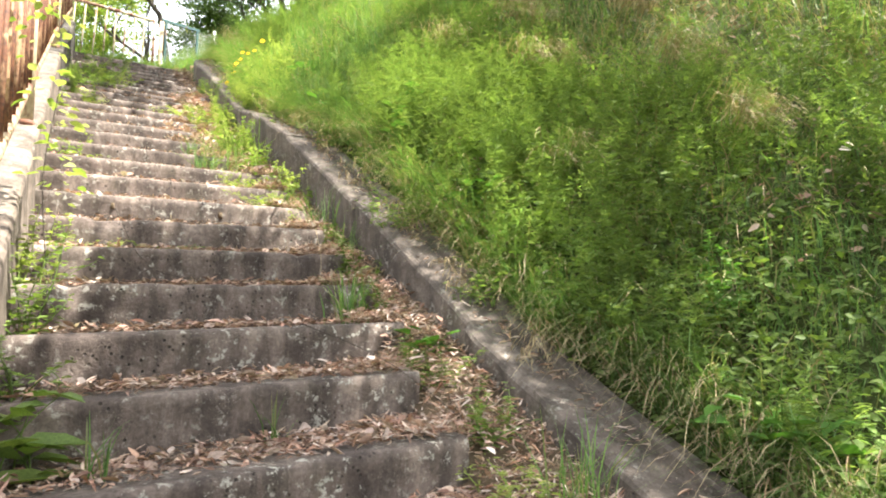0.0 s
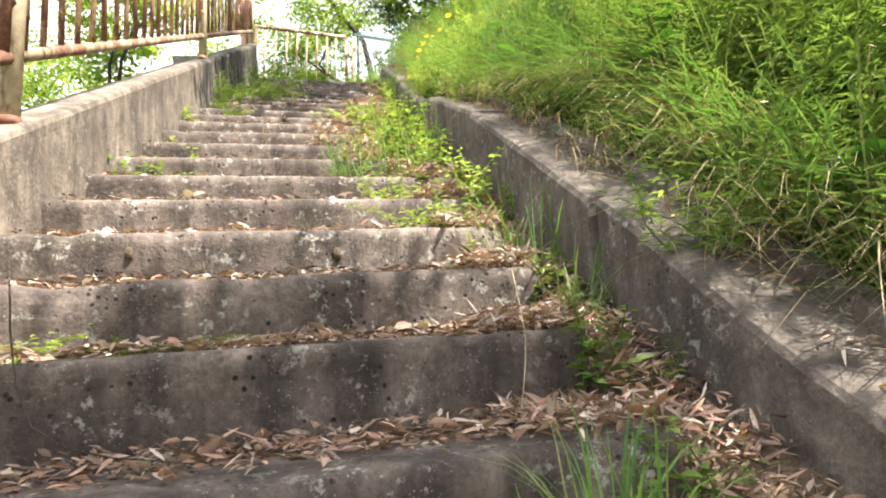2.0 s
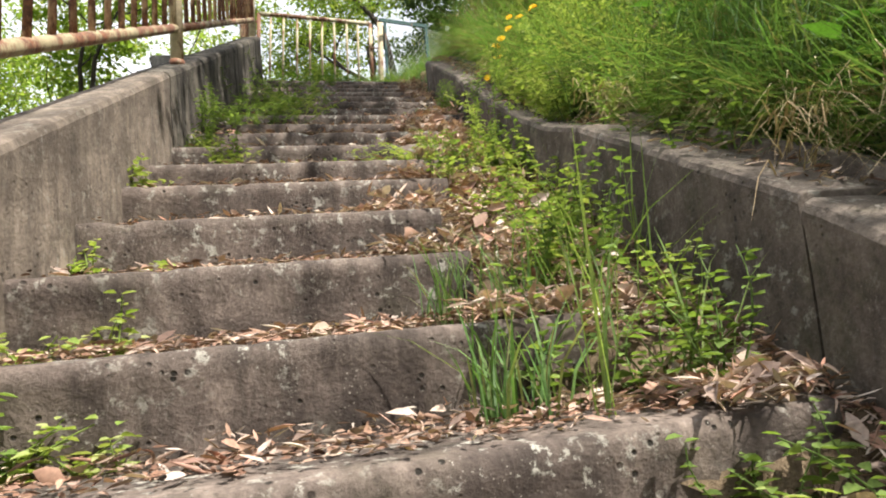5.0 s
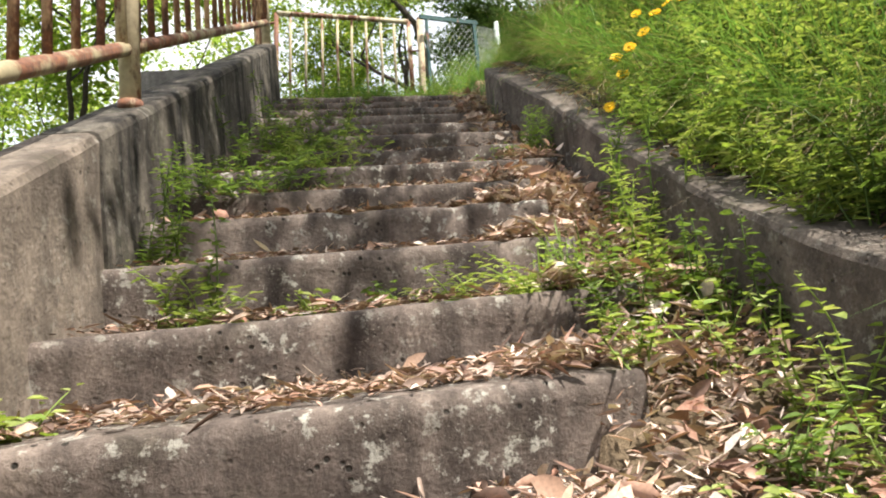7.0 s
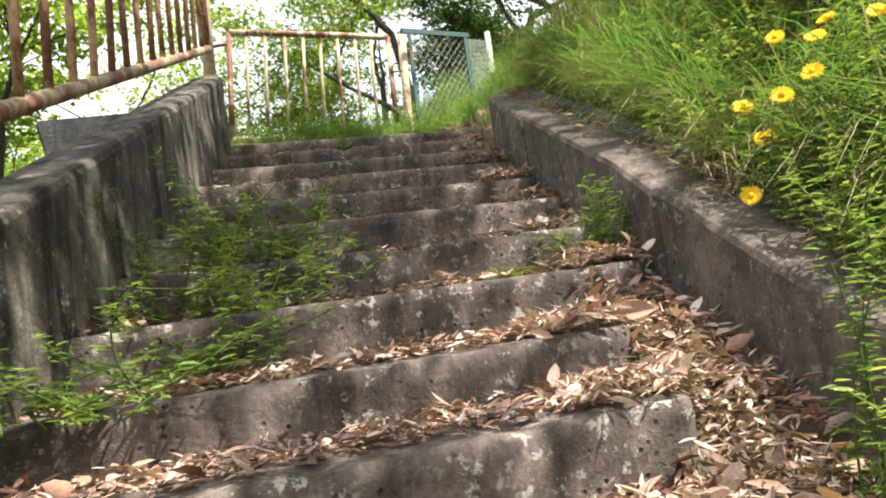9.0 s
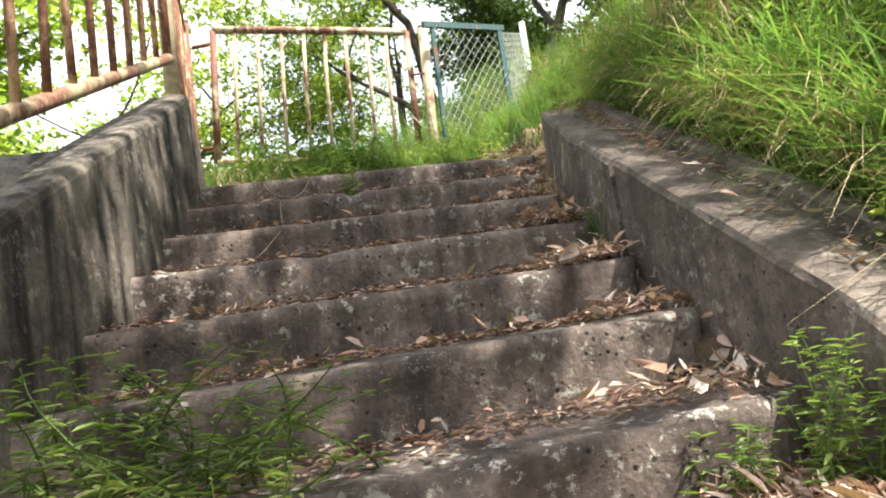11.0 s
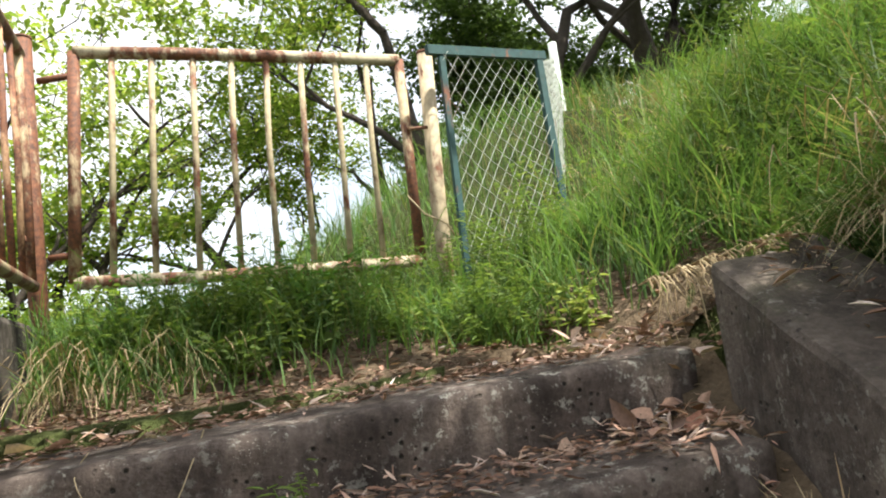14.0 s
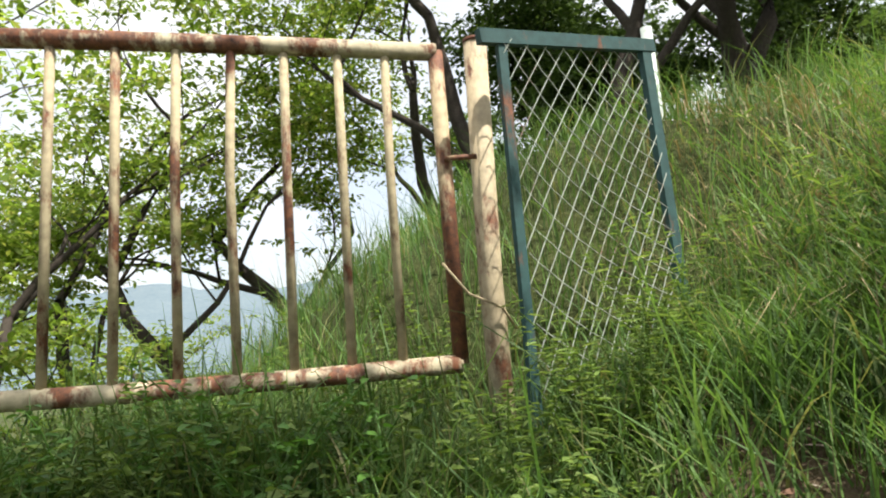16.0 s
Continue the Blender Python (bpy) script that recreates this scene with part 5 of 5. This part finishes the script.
for i, (x, y, h, k) in enumerate([(2.75, 3.3, 0.6, 70), (2.8, 3.7, 0.65, 80), (2.75, 4.1, 0.6, 70), (3.05, 3.6, 0.7, 80), (3.0, 4.3, 0.65, 70), (2.8, 2.7, 0.55, 60), (3.2, 10.7, 0.6, 70), (3.5, 11.0, 0.65, 80), (3.3, 11.4, 0.6, 70), (2.95, 10.5, 0.5, 60)]):
    weed((x, y, gz(x, y) + 0.1), "hang", h, 0.5, 660 + i, DROOP, GRASS, k)
GATE_WEED = "dark leafy weeds crowding under the gate"
for i, (x, y, h, sp, k) in enumerate([(0.15, 10.7, 0.42, 0.3, 13), (0.4, 10.95, 0.45, 0.32, 14), (0.7, 10.8, 0.45, 0.32, 15), (1.0, 10.75, 0.42, 0.3, 14), (1.3, 10.9, 0.42, 0.3, 13), (0.75, 11.1, 0.4, 0.32, 14), (1.1, 11.2, 0.4, 0.32, 13), (0.2, 11.05, 0.4, 0.3, 12)]):
    weed((x, y, gz(x, y)), "leafy", h, sp, 560 + i, GATE_WEED, BROAD if i % 2 else WEED, k)


# ---- yellow flowers ----
def flower(at, foot, size, seed):
    r = np.random.default_rng(seed)
    f = thing("flower", foot, "bright yellow daisy-like flower on a thin green stem", "flower", "yellow flowers on the bank")
    o, c = Vector(foot), Vector(at)
    face = Vector((-0.5 + r.normal(0, 0.2), -0.7 + r.normal(0, 0.2), 0.6)).normalized()
    mid = (o + c) / 2 + Vector((r.normal(0.03, 0.05), r.normal(0, 0.04), 0.04))
    p = Pile()
    p.tube([Vector((0, 0, 0)), mid - o, c - o - face * 0.008], [0.0032, 0.0028, 0.0025], 5)
    p.done("stem", WEED, f)
    a = face.cross(Vector((0, 0, 1))).normalized()
    b = face.cross(a)
    n = 18
    base, dirs, fc = [], [], []
    for ring, k in ((0.0, n), (0.5, n)):
        for i in range(k):
            w = 2 * math.pi * (i + ring) / k
            d = a * math.cos(w) + b * math.sin(w)
            base.append(tuple(c - o + d * size * 0.1))
            dirs.append(tuple(d + face * (0.12 + ring * 0.5)))
            fc.append(tuple(face))
    v, q = leaves(r, np.array(base), np.array(dirs), np.array(fc), np.full(2 * n, size * 0.48) * r.uniform(0.85, 1.1, 2 * n), 0.42, 0.2, 0.12)
    quads("petals", v, q, PETAL, f)
    m = bmesh.new()
    bmesh.ops.create_uvsphere(m, u_segments=10, v_segments=6, radius=size * 0.17, matrix=Matrix.Translation(c - o + face * size * 0.05))
    part("eye", m, EYE, f, smooth=True)


FLOWERS = [(2.124, 6.27, 3.565), (2.28, 6.09, 3.88), (2.24, 6.19, 3.85), (2.41, 6.21, 4.04), (2.23, 6.30, 3.75), (2.52, 6.28, 4.13), (2.26, 6.43, 3.90), (2.47, 6.02, 4.02), (2.56, 5.93, 4.15), (2.36, 6.33, 4.1)]
for i, (x, y, z) in enumerate(FLOWERS):
    fx, fy = x + 0.28 + 0.05 * math.sin(i * 2.1), y + 0.1 * math.cos(i * 1.7)
    flower((x, y, z), (fx, fy, gz(fx, fy)), 0.062 + 0.006 * math.sin(i * 3.3), 400 + i)
for i, (x, y) in enumerate([(2.55, 6.1), (2.65, 6.35), (2.5, 5.9), (2.45, 5.65)]):
    weed((x, y, gz(x, y)), "whorl", 0.55, 0.3, 430 + i, "leafy stems of the yellow flowers", MEADOW, 10)


# ---- twigs and trailing stems ----
def twig(points, radius, label, mat=STRAW, loose=True):
    if loose:
        points = [(x, y + float(skew_y(x)), z + float(skew_z(x))) for x, y, z in points]
    o = Vector(points[0])
    t = Pile()
    pts = [Vector(q) - o for q in points]
    fine = []
    for i in range(len(pts) - 1):
        for k in range(4):
            u = k / 4
            p0, p1, p2, p3 = pts[max(i - 1, 0)], pts[i], pts[i + 1], pts[min(i + 2, len(pts) - 1)]
            fine.append(0.5 * ((2 * p1) + (p2 - p0) * u + (2 * p0 - 5 * p1 + 4 * p2 - p3) * u * u + (3 * p1 - p0 - 3 * p2 + p3) * u ** 3))
    fine.append(pts[-1])
    t.tube(fine, [radius * 0.45 * (1 - 0.6 * i / len(fine)) for i in range(len(fine))], 5)
    ob = t.done("twig", mat)
    ob.location = o
    return tagged(ob, label, "twig", "twigs on the stairs")


def step_point(n, u, x, up=0.015):
    return (x, float(step_y(n + u)), float(step_z(n)) + up)


twig([step_point(21, 0.25, 0.41), step_point(21, -0.03, 0.42, -0.03), step_point(20, 0.75, 0.49, 0.1), step_point(20, 0.35, 0.61, 0.03), step_point(20, 0.2, 0.75, 0.02), step_point(20, 0.3, 0.89)], 0.0035, "thin pale stem looping over the top steps")
twig([step_point(21, 0.3, 0.67), step_point(21, -0.04, 0.67, -0.04), step_point(20, 0.6, 0.64, 0.08), step_point(20, 0.3, 0.57, 0.02), step_point(20, -0.06, 0.55, -0.03), step_point(19, 0.55, 0.57, 0.05), step_point(19, 0.2, 0.59, 0.015), step_point(19, -0.05, 0.58, -0.04), step_point(18, 0.5, 0.51, 0.05), step_point(18, 0.2, 0.47)], 0.0035, "thin pale stem trailing down the steps")
twig([(1.75, 1 * T + 0.2, R + 0.2), (1.72, 1 * T, R - 0.02), (1.6, 0.3 * T, 0.05)], 0.004, "curved dry stalk leaning on a step")
twig([(0.45, 1.2 * T, R + 0.25), (0.62, 0.6 * T, 0.12), (0.95, 0.25 * T, 0.03)], 0.006, "bent brown twig leaning on a step", BARK)
twig([(1.2, -1.6 * T, -2 * R + 0.25), (1.5, -2.4 * T, -3 * R + 0.3), (1.9, -3.0 * T, -3 * R - 0.1)], 0.006, "long dry stalk lying across the steps", BARK)
twig([(2.3, 8.7 * T + 4.3, 4.75), (2.1, 9.0, 4.93), (2.0, 8.9, 4.8), (1.95, 8.8, 4.6)], 0.006, "pale dead stem hanging over the kerb", loose=False)
twig([(1.75, 7 * T + 0.1, 7 * R - 0.1), (1.6, 7 * T + 0.3, 7 * R + 0.12), (1.4, 7 * T + 0.1, 7 * R + 0.05)], 0.004, "arching dry stalk by the kerb")
twig([(0.14, 0.1, 0.0), (0.1, 0.08, 0.55), (0.16, 0.05, 1.1), (0.1, 0.12, 1.65)], 0.007, "thin upright sapling stem by the parapet", BARK, False)


def sapling_leaves():
    r = np.random.default_rng(77)
    n = 90
    u = r.uniform(0.25, 1, n)
    c = np.stack([0.12 + 0.05 * np.sin(u * 5), 0.08 + 0 * u, 1.65 * u], 1)
    d = rand_dirs(r, n, -0.3, 0.4)
    v, q = leaves(r, c + d * r.uniform(0.01, 0.16, (n, 1)), d, r.normal(0, 0.3, (n, 3)) + [0, 0, 1], r.uniform(0.04, 0.09, n), 0.6, 0.2, 0.3)
    tagged(quads("sapling_leaves", v, q, PALE_WEED), "yellow-green leaves of a thin sapling by the parapet", "leaves", kind="stuff")


sapling_leaves()


def build_roots():
    pile = Pile()
    for i in range(75):
        x = 2.1 + 0.62 * rng.beta(1.1, 1.3)
        y = 10.01 + rng.uniform(-0.02, 0.02)
        z = 5.25 + 0.2 * (x - 2.1) + rng.uniform(-0.02, 0.015)
        ln = rng.choice([0.07, 0.13, 0.2], p=[0.4, 0.35, 0.25]) * rng.uniform(0.7, 1.15)
        dx, dy = rng.normal(0, 0.035), rng.normal(-0.02, 0.015)
        pile.tube([(x + rng.normal(0, 0.01), y + 0.09, z - 0.005), (x, y + 0.02, z + 0.01), (x + dx * 0.2 + rng.normal(0, 0.006), y - 0.02, z - ln * 0.2), (x + dx * 0.6 + rng.normal(0, 0.01), y - 0.02 + dy * 0.5, z - ln * 0.6), (x + dx, y - 0.015 + dy, z - ln)], [0.003, 0.003, 0.0026, 0.002, 0.001], 4)
    tagged(pile.done("hanging_roots", STRAW), "pale roots hanging from the eroded edge of the bank", "roots", kind="stuff")


build_roots()


# ---- beyond the parapet ----
def build_block():
    m = bmesh.new()
    lo = [(-0.75, 9.3, 3.2), (-0.3, 9.3, 3.2), (-0.3, 11.0, 3.2), (-0.75, 11.0, 3.2)]
    hi = [(-1.15, 9.1, 5.16), (-0.3, 9.1, 5.16), (-0.3, 11.0, 5.2), (-1.15, 11.0, 5.2)]
    vs = [m.verts.new(q) for q in lo + hi]
    for q in ((3, 2, 1, 0), (4, 5, 6, 7), (0, 1, 5, 4), (1, 2, 6, 5), (2, 3, 7, 6), (3, 0, 4, 7)):
        m.faces.new([vs[i] for i in q])
    bmesh.ops.bevel(m, geom=m.edges[:], offset=0.02, segments=2, affect="EDGES")
    tagged(part("concrete_abutment", m, FAR_CONCRETE), "dark grey tapered concrete block behind the parapet", "concrete block")


build_block()


def build_street_lamp():
    base = (-13.4, 30.0, gz(-13.4, 30.0))
    t = thing("street_lamp", base, "slender grey street lamp with a flat head", "street lamp")
    o = Vector(base)
    tube_ob("pole", [o, o + Vector((0, 0, 11.9 - base[2]))], 0.09, LAMP_GREY, t, 10)
    top = Vector((-13.4, 30, 11.9))
    tube_ob("arm", [top, top + Vector((-0.8, 0, 0.3)), top + Vector((-2.6, 0, 0.62))], 0.045, LAMP_GREY, t, 8)
    m = bmesh.new()
    bmesh.ops.create_uvsphere(m, u_segments=14, v_segments=8, radius=0.5, matrix=Matrix.Translation(Vector((-16.6, 30, 12.52)) - o) @ Matrix.Rotation(radians(8), 4, "Y") @ Matrix.Diagonal((1.0, 0.42, 0.24, 1)))
    part("lamp_head", m, LAMP_GREY, t, "flat dark lamp head", True)


build_street_lamp()


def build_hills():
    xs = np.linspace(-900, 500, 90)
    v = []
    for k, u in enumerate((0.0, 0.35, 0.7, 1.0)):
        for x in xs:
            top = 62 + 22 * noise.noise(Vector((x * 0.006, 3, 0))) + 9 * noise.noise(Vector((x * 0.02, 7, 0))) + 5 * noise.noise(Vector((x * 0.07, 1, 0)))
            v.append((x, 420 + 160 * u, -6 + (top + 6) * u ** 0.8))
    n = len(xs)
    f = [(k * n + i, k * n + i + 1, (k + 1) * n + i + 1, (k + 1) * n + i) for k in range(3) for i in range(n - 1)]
    tagged(quads("backdrop", v, f, HAZED_HILL), "hazy blue-grey wooded hills far away", "hills", kind="structure")


build_hills()
